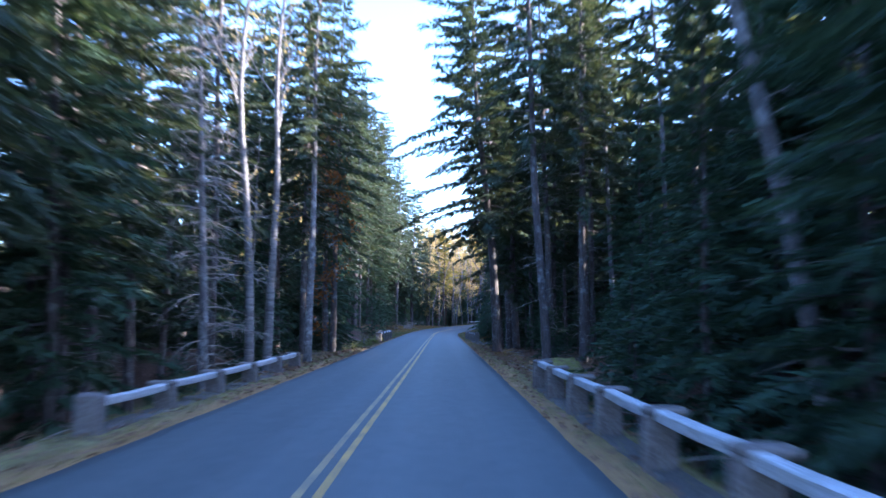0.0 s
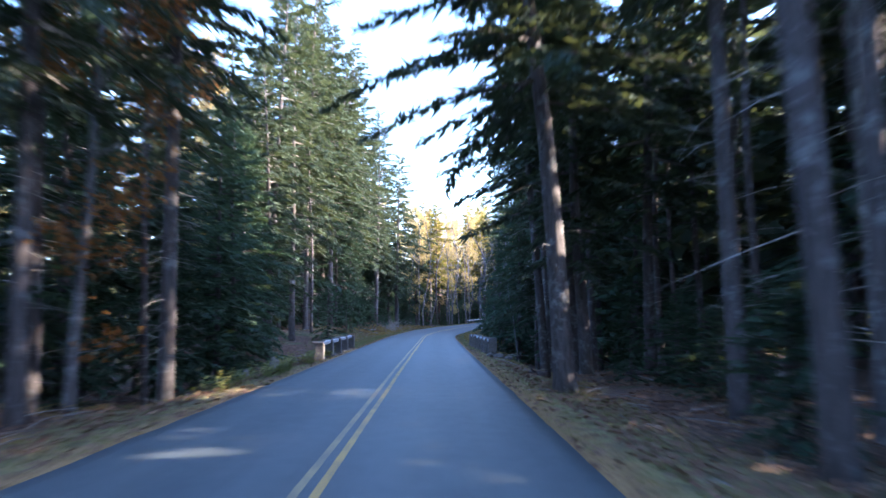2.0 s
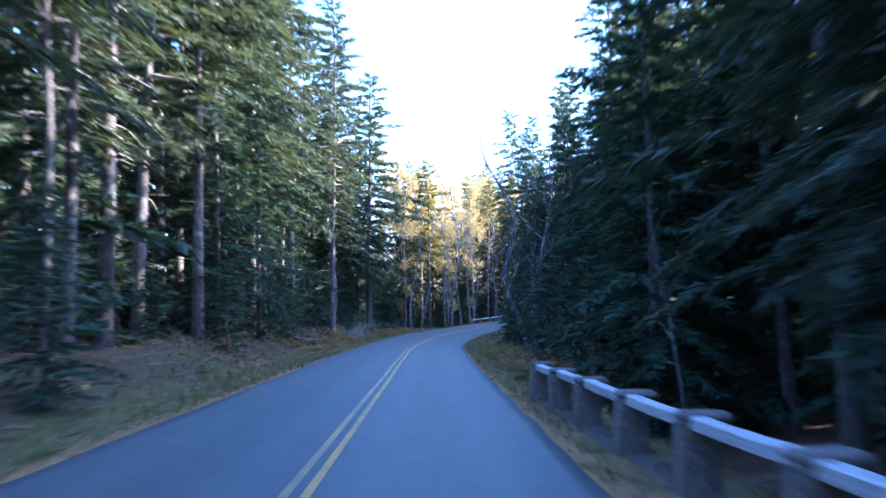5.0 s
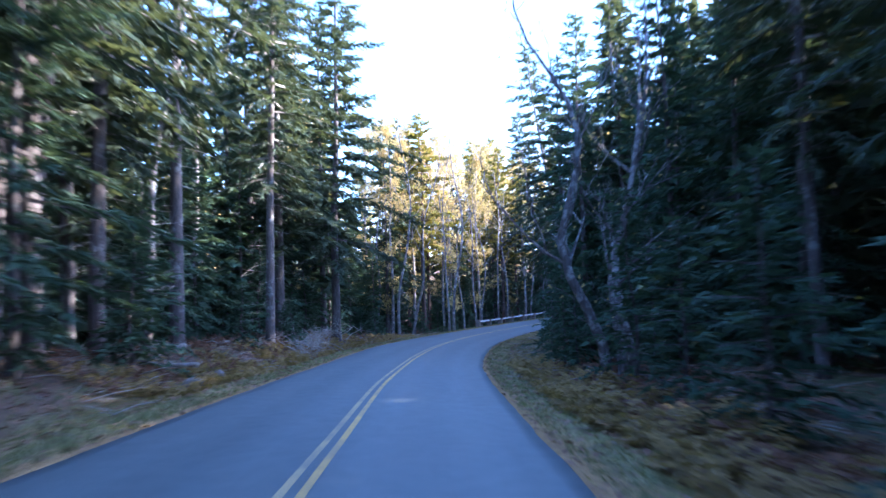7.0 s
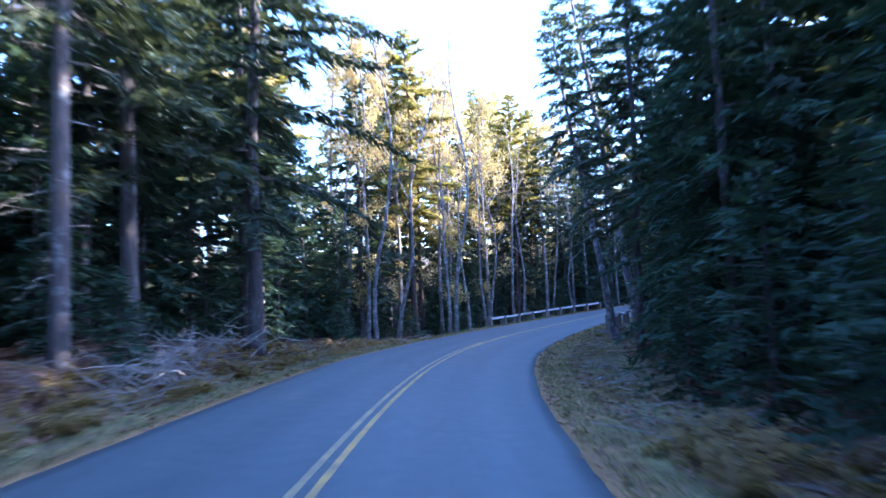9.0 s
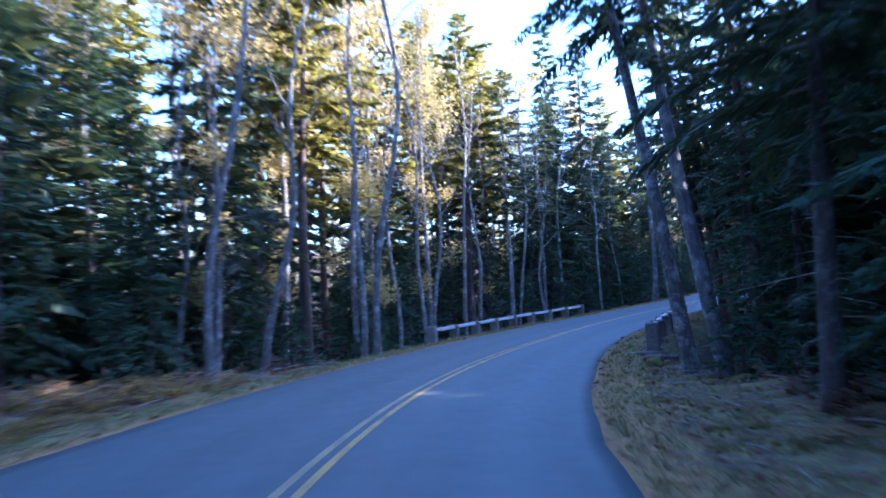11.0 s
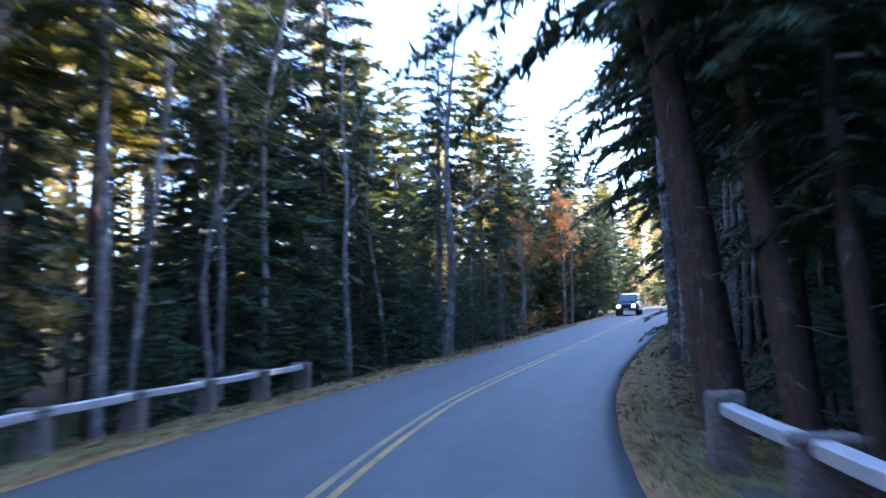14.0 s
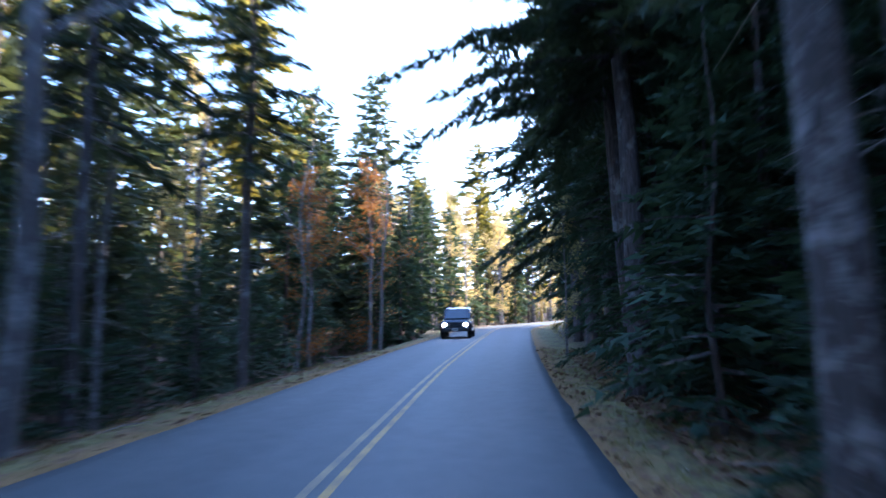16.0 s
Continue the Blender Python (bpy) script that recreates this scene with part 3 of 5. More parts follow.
for k in range(2):
    kind("pole", conifer("tall_spruce_tree", 25 + k, 21 + 1.5 * k, 7.5 + k, 3.0, 0.18, SPRUCE, BARK, 90, 49, droop=0.34, stubs=46, twig=1.25, thick=0.62), "tall spruce with a long bare trunk stubbled with dead twigs", "spruce tree", SPRUCES)
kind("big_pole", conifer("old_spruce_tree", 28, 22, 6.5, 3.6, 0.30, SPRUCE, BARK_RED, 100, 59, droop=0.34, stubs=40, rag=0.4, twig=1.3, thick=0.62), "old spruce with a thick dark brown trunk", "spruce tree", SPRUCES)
for k in range(2):
    kind("grey_pole", conifer("grey_spruce_tree", 35 + k, 19 + k, 8.5 + k, 2.7, 0.17, SPRUCE, BARK_GREY, 75, 45, droop=0.3, stubs=40, twig=1.2, thick=0.62), "tall spruce with a grey lichened trunk", "spruce tree", SPRUCES)
    kind("overhang", conifer("spreading_spruce_tree", 37 + k, 17.5 + k, 3.5, 3.5, 0.20, SPRUCE, BARK, 105, 70, droop=0.30, stubs=30, twig=1.2, thick=0.66, rag=0.35, top=0.4), "spruce with long ragged branches reaching over the road", "spruce tree", SPRUCES)
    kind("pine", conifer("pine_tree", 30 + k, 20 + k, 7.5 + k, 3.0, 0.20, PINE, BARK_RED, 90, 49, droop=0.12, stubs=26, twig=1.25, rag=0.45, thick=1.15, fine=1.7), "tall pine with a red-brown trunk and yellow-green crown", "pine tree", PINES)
for k in range(3):
    kind("small_fir", conifer("small_fir_tree", 40 + k, 3.6 + 1.1 * k, 0.15, 1.5, 0.045, FIR, BARK, 60, 15, droop=0.2, stubs=0, twig=0.9, thick=0.88, fine=1.7), "young green fir at the edge of the wood", "fir tree", "young firs of the undergrowth")
for k in range(2):
    kind("mid_fir", conifer("fir_tree", 45 + k, 13 + 2 * k, 0.5, 2.9, 0.14, FIR, BARK, 85, 17, droop=0.26, stubs=2, twig=1.7, thick=1.1, fine=2.2), "dark fir behind the roadside trees", "fir tree", FIRS)
    kind("mid_spruce", conifer("spruce_tree", 47 + k, 18 + 2 * k, 3.0 + k, 2.9, 0.17, SPRUCE, BARK, 80, 17, droop=0.3, stubs=20, twig=1.75, thick=1.1, fine=2.2), "spruce behind the roadside trees", "spruce tree", SPRUCES)
    kind("back_spruce", conifer("spruce_tree", 50 + k, 17 + 2 * k, 0.6 + 0.8 * k, 2.9, 0.17, SPRUCE, BARK, 62, 10, droop=0.28, stubs=6, twig=2.5, thick=1.25, fine=1.3), "spruce deep in the shaded forest", "spruce tree", "spruces deep in the forest")
kind("back_gold", broadleaf("golden_tree", 95, 17, 0.13, BARK_GREY, GOLD, 600, fork=0.45, spread=0.6, bend=0.6, depth=2, leaf_size=0.38), "golden broadleaf tree behind the roadside spruces", "broadleaf tree", "autumn broadleaf trees")
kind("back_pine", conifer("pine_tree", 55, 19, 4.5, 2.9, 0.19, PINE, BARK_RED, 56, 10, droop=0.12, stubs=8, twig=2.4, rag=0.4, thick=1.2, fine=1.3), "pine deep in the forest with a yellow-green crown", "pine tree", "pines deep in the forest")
for k in range(3):
    kind("birch", broadleaf("birch_tree", 60 + k, 15 + k, 0.135, BIRCH, GOLD, 260, fork=0.5, spread=0.4, bend=0.7), "slender pale birch with a few yellow leaves", "birch tree", "birches of the roadside forest")
for k in range(4):
    kind("maple", broadleaf("bare_maple_tree", 70 + k, 14 + k, 0.10, BARK_GREY, None, 0, fork=0.42, spread=0.5, bend=1.0), "bare grey-barked maple with a winding trunk", "maple tree", "bare maples of the roadside forest")
kind("high_overhang", conifer("spreading_spruce_tree", 33, 20, 6.0, 4.2, 0.22, SPRUCE, BARK, 150, 80, droop=0.22, stubs=30, twig=1.1, thick=0.7, rag=0.35, top=0.5), "old spruce with long ragged boughs high over the road", "spruce tree", SPRUCES)
kind("patchy_pole", conifer("lichened_spruce_tree", 39, 21, 9.5, 2.8, 0.235, SPRUCE, BARK_PATCHY, 75, 45, droop=0.3, bend=0.4, stubs=36, twig=1.2, thick=0.62), "tall spruce whose dark trunk is patched with pale lichen", "spruce tree", SPRUCES)
for k in range(2):
    kind("gnarled", broadleaf("gnarled_birch_tree", 63 + k, 13 + k, 0.165, BARK_PATCHY, GOLD, 90, fork=0.2, spread=0.95, bend=2.2, depth=5), "gnarled old birch with crooked limbs and peeling patchy bark", "birch tree", "birches of the roadside forest")
for k in range(2):
    kind("bare", broadleaf("bare_broadleaf_tree", 75 + k, 15 + k, 0.19, BARK_GREY, None, 0, fork=0.33, spread=0.75, bend=1.2, depth=5), "large bare broadleaf tree with spreading grey limbs", "broadleaf tree", "bare broadleaf trees")
    kind("rust", broadleaf("rusty_maple_tree", 80 + k, 12 + k, 0.12, BARK_GREY, RUST, 2400, fork=0.35, spread=0.7, bend=0.6, leaf_size=0.13), "maple with rust-orange autumn leaves", "maple tree", "autumn maples")
    kind("gold", broadleaf("golden_tree", 90 + k, 13 + k, 0.12, BARK_GREY, GOLD, 2400, fork=0.35, spread=0.6, bend=0.6, leaf_size=0.14), "tree with golden autumn leaves", "broadleaf tree", "autumn broadleaf trees")


def dead_spruce(seed, h, girth):
    """A dead spruce whose bare branches droop and fork into fine twigs."""
    rnd = random.Random(seed)
    root = new("dead_spruce")
    line = trunk_line(rnd, h, 0.2, 12)
    sh, wood = Shape(), Shape()
    sh.tube([line[0] + Vector((0, 0, -0.3))] + line, [girth * 1.4] + [girth * (1 - 0.9 * k / 12) + 0.01 for k in range(13)], 9)
    part("trunk", sh.mesh("trunk", BARK_GREY, True), root)
    for i in range(120):
        z = 1.4 + (h - 1.6) * ((i + rnd.random()) / 120) ** 0.9
        a = rnd.uniform(0, 6.283)
        L = rnd.choice((0.5, 0.9, 1.6, 2.1, 2.6)) * rnd.uniform(0.7, 1.2) * (1.1 - 0.6 * z / h)
        out = Vector((math.cos(a), math.sin(a), rnd.uniform(-0.1, 0.5)))
        fall = rnd.uniform(0.15, 0.75)
        pts = [on_line(line, z) + out * L * k / 5 + Vector((rnd.uniform(-0.05, 0.05), rnd.uniform(-0.05, 0.05), -fall * L * (k / 5) ** 2)) for k in range(6)]
        wood.tube(pts, [0.024, 0.020, 0.016, 0.012, 0.008, 0.004], 4, False)
        for j in range(int(3 + 5 * L)):
            k = rnd.randrange(1, 5)
            d = (out * rnd.uniform(0.2, 0.9) + Vector((rnd.gauss(0, 0.5), rnd.gauss(0, 0.5), rnd.uniform(-1.1, 0.2)))).normalized() * rnd.uniform(0.25, 0.7)
            wood.tube([pts[k], pts[k] + d * 0.55 + Vector((0, 0, 0.03)), pts[k] + d + Vector((0, 0, -0.06))], [0.010, 0.007, 0.003], 3, False)
    tagged(part("branchwork", wood.mesh("branchwork", DEADWOOD), root), kind="stuff")
    return root


for k in range(3):
    kind("thin_pole", conifer("slender_spruce_tree", 110 + k, 19 + k, 9.0 + k, 2.2, 0.115, SPRUCE, BARK_GREY if k == 1 else BARK, 48, 22, droop=0.3, bend=0.5, stubs=34, twig=1.5, thick=0.8, fine=1.8), "slender spruce with a bare grey-brown trunk", "spruce tree", SPRUCES)
kind("snag", dead_spruce(100, 12, 0.16), "dead grey spruce with drooping bare branches", "dead tree", "dead trees")
# pale gold leaf colour takes the place of sunlight on high crowns
kind("tall_gold", broadleaf("golden_tree", 97, 20, 0.14, BARK_GREY, GOLD, 5200, fork=0.45, spread=0.55, bend=0.8, leaf_size=0.13), "tall slim tree with golden leaves, paled to look sunlit", "broadleaf tree", "autumn broadleaf trees")

TAKEN = []
_pick = random.Random(77)


def plant(key, s, u, size=1.0, lean=0.0, to=0.0, turn=None, sink=0.0):
    """A tree of that kind; lean: degrees it leans, to: the compass bearing it leans to, from the road's heading (90: to the right)."""
    src = KINDS[key]
    ob = src[_pick.randrange(len(src))]
    g = radians(heading(s) + to)
    axis = Vector((math.cos(g), -math.sin(g), 0))
    m = Matrix.Translation(spot(s, u, -sink)) @ Matrix.Rotation(radians(-lean), 4, axis)
    m = m @ pose(0, 0, 0, 0, 0, _pick.uniform(0, 360) if turn is None else turn) @ Matrix.Diagonal((size, size, size, 1))
    TAKEN.append((s, u))
    return copy_thing(ob, m)


# trees that stand out, each at its place: kind, along, across, size, lean, towards
def plant_all(rows):
    for row in rows:
        plant(*row)


plant_all([("snag", 25.7, -6.3, 1.1, 2, 270), ("birch", 29.6, -5.2, 1.2, 2, 90), ("birch", 28.6, -5.6, 1.25, 1, 270), ("grey_pole", 31.9, -4.1, 0.9, 1, 90),
           ("spruce", 39.4, -5.6, 0.95, 1, 0), ("pole", 44.3, -4.8, 1.0, 1, 90), ("pole", 46.9, -5.6, 0.95, 0, 0), ("rust", 41.8, -5.8, 1.0, 4, 90),
           ("pole", 14.0, -9.5, 1.2, 3, 270), ("spruce", 21.0, -8.6, 1.0, 1, 0)])
plant_all([("grey_pole", 13.2, 7.8, 1.0, 11, 270), ("pole", 35.2, 5.7, 1.1, 3, 270), ("pole", 40.6, 6.6, 1.0, 2, 270), ("high_overhang", 45.4, 4.25, 1.15, 4.0, 270),
           ("overhang", 51.5, 5.9, 1.0, 2, 270), ("pole", 40.9, 8.4, 1.1, 1, 0), ("pole", 56.3, 5.3, 0.95, 4, 270), ("pole", 56.8, 6.1, 0.95, 3, 270), ("pole", 54.4, 6.1, 1.1, 4, 270),
           ("pole", 62.0, 6.3, 1.0, 3, 270), ("pole", 62.8, 7.0, 0.9, 2, 270), ("maple", 78.7, 6.6, 0.42, 6, 270), ("maple", 86.0, 5.9, 0.36, 0, 0), ("overhang", 73.5, 7.3, 0.95, 1, 270)])
plant_all([("spruce", 76.0, -7.6, 1.1, 1, 0), ("pole", 72.5, -8.5, 1.1, 3, 90), ("pole", 100.0, -10.5, 1.1, 1, 0), ("pole", 103.2, -8.6, 1.25, 4, 90),
           ("maple", 108.8, -7.6, 1.25, 5, 90), ("spruce", 120.3, -6.6, 1.2, 1, 90), ("fir", 96.8, -7.0, 0.62, 0, 0), ("fir", 113.5, -8.5, 0.7, 0, 0), ("spruce", 98.6, -8.0, 1.1, 0, 0), ("birch", 117.5, -9.4, 0.95, 4, 90), ("pole", 111.5, -11.5, 1.0, 0, 0),
           ("gnarled", 107.8, 6.5, 1.0, 6, 270), ("fir", 125.5, 8.4, 1.1, 0, 0), ("fir", 130.0, 8.8, 1.05, 0, 0), ("fir", 134.5, 9.0, 1.0, 0, 0)])
plant_all([("maple", 148.4, -10.3, 1.1, 1, 90), ("maple", 144.0, -6.2, 1.15, 2, 90), ("maple", 146.8, -6.3, 1.1, 8, 90), ("maple", 149.9, -4.5, 1.0, 1, 90), ("maple", 150.7, -4.4, 1.15, 4, 90),
           ("pine", 152.5, -8.0, 1.0, 0, 0), ("patchy_pole", 146.2, 5.55, 0.85, 8, 270), ("grey_pole", 149.4, 6.6, 1.35, 8, 270), ("big_pole", 154.8, 7.8, 0.9, 2, 270),
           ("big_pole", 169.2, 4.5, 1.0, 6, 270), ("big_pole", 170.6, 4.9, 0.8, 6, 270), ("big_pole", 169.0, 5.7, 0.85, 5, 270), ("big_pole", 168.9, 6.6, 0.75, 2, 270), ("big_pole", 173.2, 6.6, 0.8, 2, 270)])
plant_all([("maple", 166.0, -7.4, 1.1, 1, 0), ("maple", 168.2, -7.9, 1.1, 0, 0), ("grey_pole", 170.5, -7.0, 0.85, 0, 0), ("grey_pole", 176.0, -7.6, 0.8, 0, 0), ("maple", 182.0, -6.4, 1.05, 1, 90),
           ("bare", 186.2, -4.2, 0.95, 2, 90), ("pole", 196.4, -4.6, 0.75, 1, 90), ("pole", 191.5, -6.3, 0.85, 1, 90), ("birch", 222.0, -5.6, 0.8, 2, 90), ("rust", 224.0, -6.6, 1.05, 0, 0),
           ("patchy_pole", 182.7, 4.3, 1.0, 1, 270), ("snag", 183.2, 6.0, 0.75, 2, 90), ("birch", 184.3, 6.4, 0.9, 1, 90), ("thin_pole", 184.6, 6.1, 0.9, 0, 270), ("patchy_pole", 182.0, 4.65, 1.0, 0, 0), ("fir", 190.5, 6.4, 0.8, 0, 0), ("fir", 198.5, 6.0, 0.85, 0, 0), ("fir", 204.5, 6.2, 0.9, 0, 0), ("small_fir", 184.0, 4.9, 0.8, 0, 0), ("maple", 184.2, 6.8, 0.9, 2, 270), ("gold", 206.0, 3.95, 0.42, 0, 0), ("high_overhang", 195.5, 4.9, 1.1, 3, 270), ("high_overhang", 193.5, 4.6, 1.1, 1, 270), ("fir", 193.0, 7.2, 1.1, 0, 0), ("overhang", 202.0, 6.0, 1.3, 2, 270), ("overhang", 208.5, 5.9, 1.35, 2, 270), ("overhang", 214.5, 5.6, 1.25, 2, 270), ("overhang", 221.0, 5.4, 1.2, 1, 270), ("fir", 205.0, 7.6, 1.1, 0, 0), ("fir", 211.5, 7.4, 1.1, 0, 0), ("spruce", 203.5, 6.8, 1.2, 0, 0)])
plant_all([("mid_fir", 226.5, -6.6, 0.62, 0, 0), ("mid_fir", 230.0, -5.6, 0.72, 0, 0), ("mid_fir", 234.5, -5.8, 0.66, 0, 0), ("mid_fir", 239.0, -5.4, 0.75, 0, 0), ("mid_fir", 244.0, -6.4, 0.8, 0, 0), ("gold", 258.0, -5.5, 1.0, 0, 0), ("gold", 263.0, -8.5, 1.1, 0, 0), ("gold", 268.0, -5.0, 1.0, 0, 0), ("gold", 274.0, -8.0, 1.1, 0, 0), ("gold", 282.0, -5.0, 1.0, 0, 0),
           ("pine", 265.0, -13.0, 0.9, 0, 0), ("pine", 278.0, -12.0, 1.0, 0, 0), ("pine", 288.0, -6.0, 0.9, 0, 0)])
plant_all([("tall_gold", 153.5, -9.6, 1.05, 0, 0), ("pine", 157.5, -10.2, 0.95, 0, 0), ("tall_gold", 162.0, -10.6, 1.05, 0, 0), ("pine", 167.0, -11.0, 0.95, 0, 0), ("tall_gold", 172.0, -10.6, 1.05, 0, 0), ("pine", 160.5, -14.5, 1.0, 0, 0),
           ("mid_fir", 101.5, -12.0, 1.0, 0, 0), ("mid_fir", 106.0, -12.5, 1.1, 0, 0), ("mid_fir", 94.0, -11.0, 1.1, 0, 0), ("mid_fir", 110.5, -14.5, 1.1, 0, 0)])
plant_all([("mid_fir", 157.0, -7.9, 0.45, 0, 0), ("mid_fir", 147.0, -14.5, 0.9, 0, 0),
           ("mid_fir", 152.0, -17.0, 0.9, 0, 0), ("mid_fir", 165.0, -17.5, 0.9, 0, 0), ("tall_gold", 180.0, -11.0, 1.05, 0, 0), ("pine", 176.5, -12.0, 1.0, 0, 0)])
plant_all([("tall_gold", 156.0, -7.8, 1.0, 0, 0), ("tall_gold", 165.0, -9.0, 1.1, 0, 0), ("tall_gold", 148.5, -9.0, 1.0, 0, 0), ("tall_gold", 159.5, -9.2, 1.1, 0, 0), ("pine", 170.0, -9.4, 1.0, 0, 0),
           ("spruce", 101.5, -7.4, 1.3, 0, 0), ("spruce", 106.2, -8.0, 1.35, 0, 0), ("spruce", 111.0, -7.4, 1.3, 0, 0), ("mid_spruce", 104.5, -10.0, 1.4, 0, 0), ("mid_spruce", 109.0, -10.2, 1.4, 0, 0), ("mid_spruce", 97.5, -10.5, 1.4, 0, 0), ("spruce", 92.6, -7.4, 1.2, 0, 0),
           ("mid_fir", 168.0, -12.0, 0.7, 0, 0), ("mid_fir", 177.0, -9.5, 0.55, 0, 0), ("mid_fir", 185.0, -9.5, 0.4, 0, 0), ("mid_fir", 174.0, -9.0, 0.35, 0, 0), ("mid_fir", 170.5, -16.0, 0.9, 0, 0), 
           ("small_fir", 188.5, -6.2, 0.9, 0, 0), ("small_fir", 191.0, -7.0, 1.0, 0, 0), ("small_fir", 194.0, -6.0, 0.8, 0, 0), ("small_fir", 198.0, -6.4, 1.0, 0, 0), ("small_fir", 201.5, -6.0, 0.9, 0, 0), ("small_fir", 205.0, -6.6, 1.0, 0, 0),
           ("fir", 7.5, 6.4, 0.8, 0, 0), ("fir", 11.0, 7.0, 0.75, 0, 0), ("fir", 16.5, 6.6, 0.7, 0, 0), ("small_fir", 19.5, 5.8, 1.0, 0, 0), ("small_fir", 22.5, 6.4, 1.0, 0, 0)])
plant_all([("fir", 99.0, -6.5, 0.85, 0, 0), ("small_fir", 104.4, -6.3, 1.0, 0, 0), ("fir", 94.6, -7.2, 0.9, 0, 0), ("small_fir", 91.0, -5.9, 0.7, 0, 0), ("small_fir", 107.5, -7.2, 0.9, 0, 0),
           ("small_fir", 43.4, 7.2, 0.55, 0, 0), ("small_fir", 44.6, 8.6, 0.6, 0, 0), ("small_fir", 47.0, 7.4, 0.5, 0, 0), ("small_fir", 48.6, 6.6, 0.45, 0, 0),
           ("maple", 158.0, -7.0, 1.0, 2, 90), ("maple", 160.8, -6.9, 1.1, 3, 270), ("maple", 163.2, -7.8, 1.0, 1, 90), ("maple", 171.5, -7.2, 1.0, 4, 90), ("maple", 174.4, -6.8, 0.95, 1, 0), ("maple", 178.5, -7.6, 1.1, 3, 90), ("maple", 188.0, -7.4, 0.9, 2, 270), ("maple", 193.5, -6.8, 0.95, 1, 90), ("maple", 199.5, -7.0, 0.9, 2, 0), ("maple", 208.0, -6.4, 0.85, 1, 90),
           ("rust", 214.0, -7.5, 0.85, 0, 0)])
plant_all([("mid_fir", 160.0, -10.0, 0.5, 0, 0), ("mid_fir", 163.5, -9.4, 0.45, 0, 0), ("mid_fir", 167.0, -9.6, 0.5, 0, 0), ("mid_spruce", 171.0, -9.8, 0.8, 0, 0), ("mid_spruce", 181.5, -9.8, 0.85, 0, 0), 
           ("small_fir", 168.0, -6.9, 0.8, 0, 0), ("small_fir", 172.5, -7.0, 0.9, 0, 0), ("small_fir", 177.5, -6.6, 0.8, 0, 0), ("small_fir", 181.0, -7.4, 1.0, 0, 0), ("mid_fir", 128.0, -8.5, 0.7, 0, 0), ("mid_fir", 133.0, -9.5, 0.75, 0, 0), ("mid_fir", 138.0, -9.0, 0.6, 0, 0), ("mid_fir", 142.0, -10.5, 0.7, 0, 0), ("mid_fir", 145.5, -9.0, 0.5, 0, 0)])
plant_all([("spruce", 24.0, -9.2, 1.15, 0, 0), ("spruce", 28.6, -9.8, 1.1, 0, 0), ("spruce", 33.6, -8.4, 1.1, 0, 0),
           ("fir", 152.0, 8.8, 1.0, 0, 0), ("fir", 156.6, 9.6, 1.0, 0, 0), ("fir", 160.6, 8.4, 0.9, 0, 0), ("fir", 164.8, 9.4, 1.0, 0, 0), ("fir", 170.5, 9.2, 1.0, 0, 0), ("fir", 53.0, -7.6, 0.8, 0, 0), ("fir", 57.5, -7.2, 0.85, 0, 0), ("fir", 61.5, -7.6, 0.9, 0, 0), ("fir", 65.6, -8.2, 0.95, 0, 0),
           ("mid_fir", 114.5, -8.0, 0.5, 0, 0), ("mid_fir", 118.5, -9.4, 0.7, 0, 0), ("mid_fir", 123.5, -9.0, 0.65, 0, 0), ("mid_spruce", 127.0, -9.8, 1.2, 0, 0), ("mid_spruce", 134.5, -8.0, 1.2, 0, 0), ("small_fir", 116.0, -6.6, 0.7, 0, 0),
           ("small_fir", 86.0, 6.2, 0.9, 0, 0), ("small_fir", 90.5, 6.4, 0.8, 0, 0), ("small_fir", 95.0, 6.2, 0.9, 0, 0), ("small_fir", 99.5, 6.4, 0.8, 0, 0), ("small_fir", 104.0, 6.5, 0.9, 0, 0), ("small_fir", 112.5, 6.3, 0.8, 0, 0), ("small_fir", 117.0, 6.4, 0.9, 0, 0), ("small_fir", 121.5, 6.3, 0.8, 0, 0)])
plant_all([("tall_gold", 152.5, -13.5, 1.1, 0, 0), ("tall_gold", 160.0, -17.0, 1.1, 0, 0), ("pine", 168.0, -20.0, 1.1, 0, 0), ("pine", 176.0, -17.5, 1.1, 0, 0), ("tall_gold", 184.0, -16.0, 1.1, 0, 0), ("pine", 190.0, -21.0, 1.1, 0, 0), ("tall_gold", 197.0, -15.0, 1.05, 0, 0), ("pine", 204.0, -16.0, 1.0, 0, 0),
           ("tall_gold", 82.0, -14.5, 1.05, 0, 0), ("tall_gold", 90.0, -17.0, 1.05, 0, 0), ("pine", 86.0, -20.0, 1.0, 0, 0), ("tall_gold", 97.0, -19.5, 1.05, 0, 0), ("tall_gold", 76.0, -18.0, 1.0, 0, 0),
           ("small_fir", 188.5, 4.9, 1.1, 0, 0), ("small_fir", 190.6, 5.4, 1.2, 0, 0), ("fir", 187.4, 6.4, 0.5, 0, 0), ("small_fir", 193.0, 5.2, 0.9, 0, 0), ("gnarled", 107.0, 7.2, 0.85, 2, 60)])
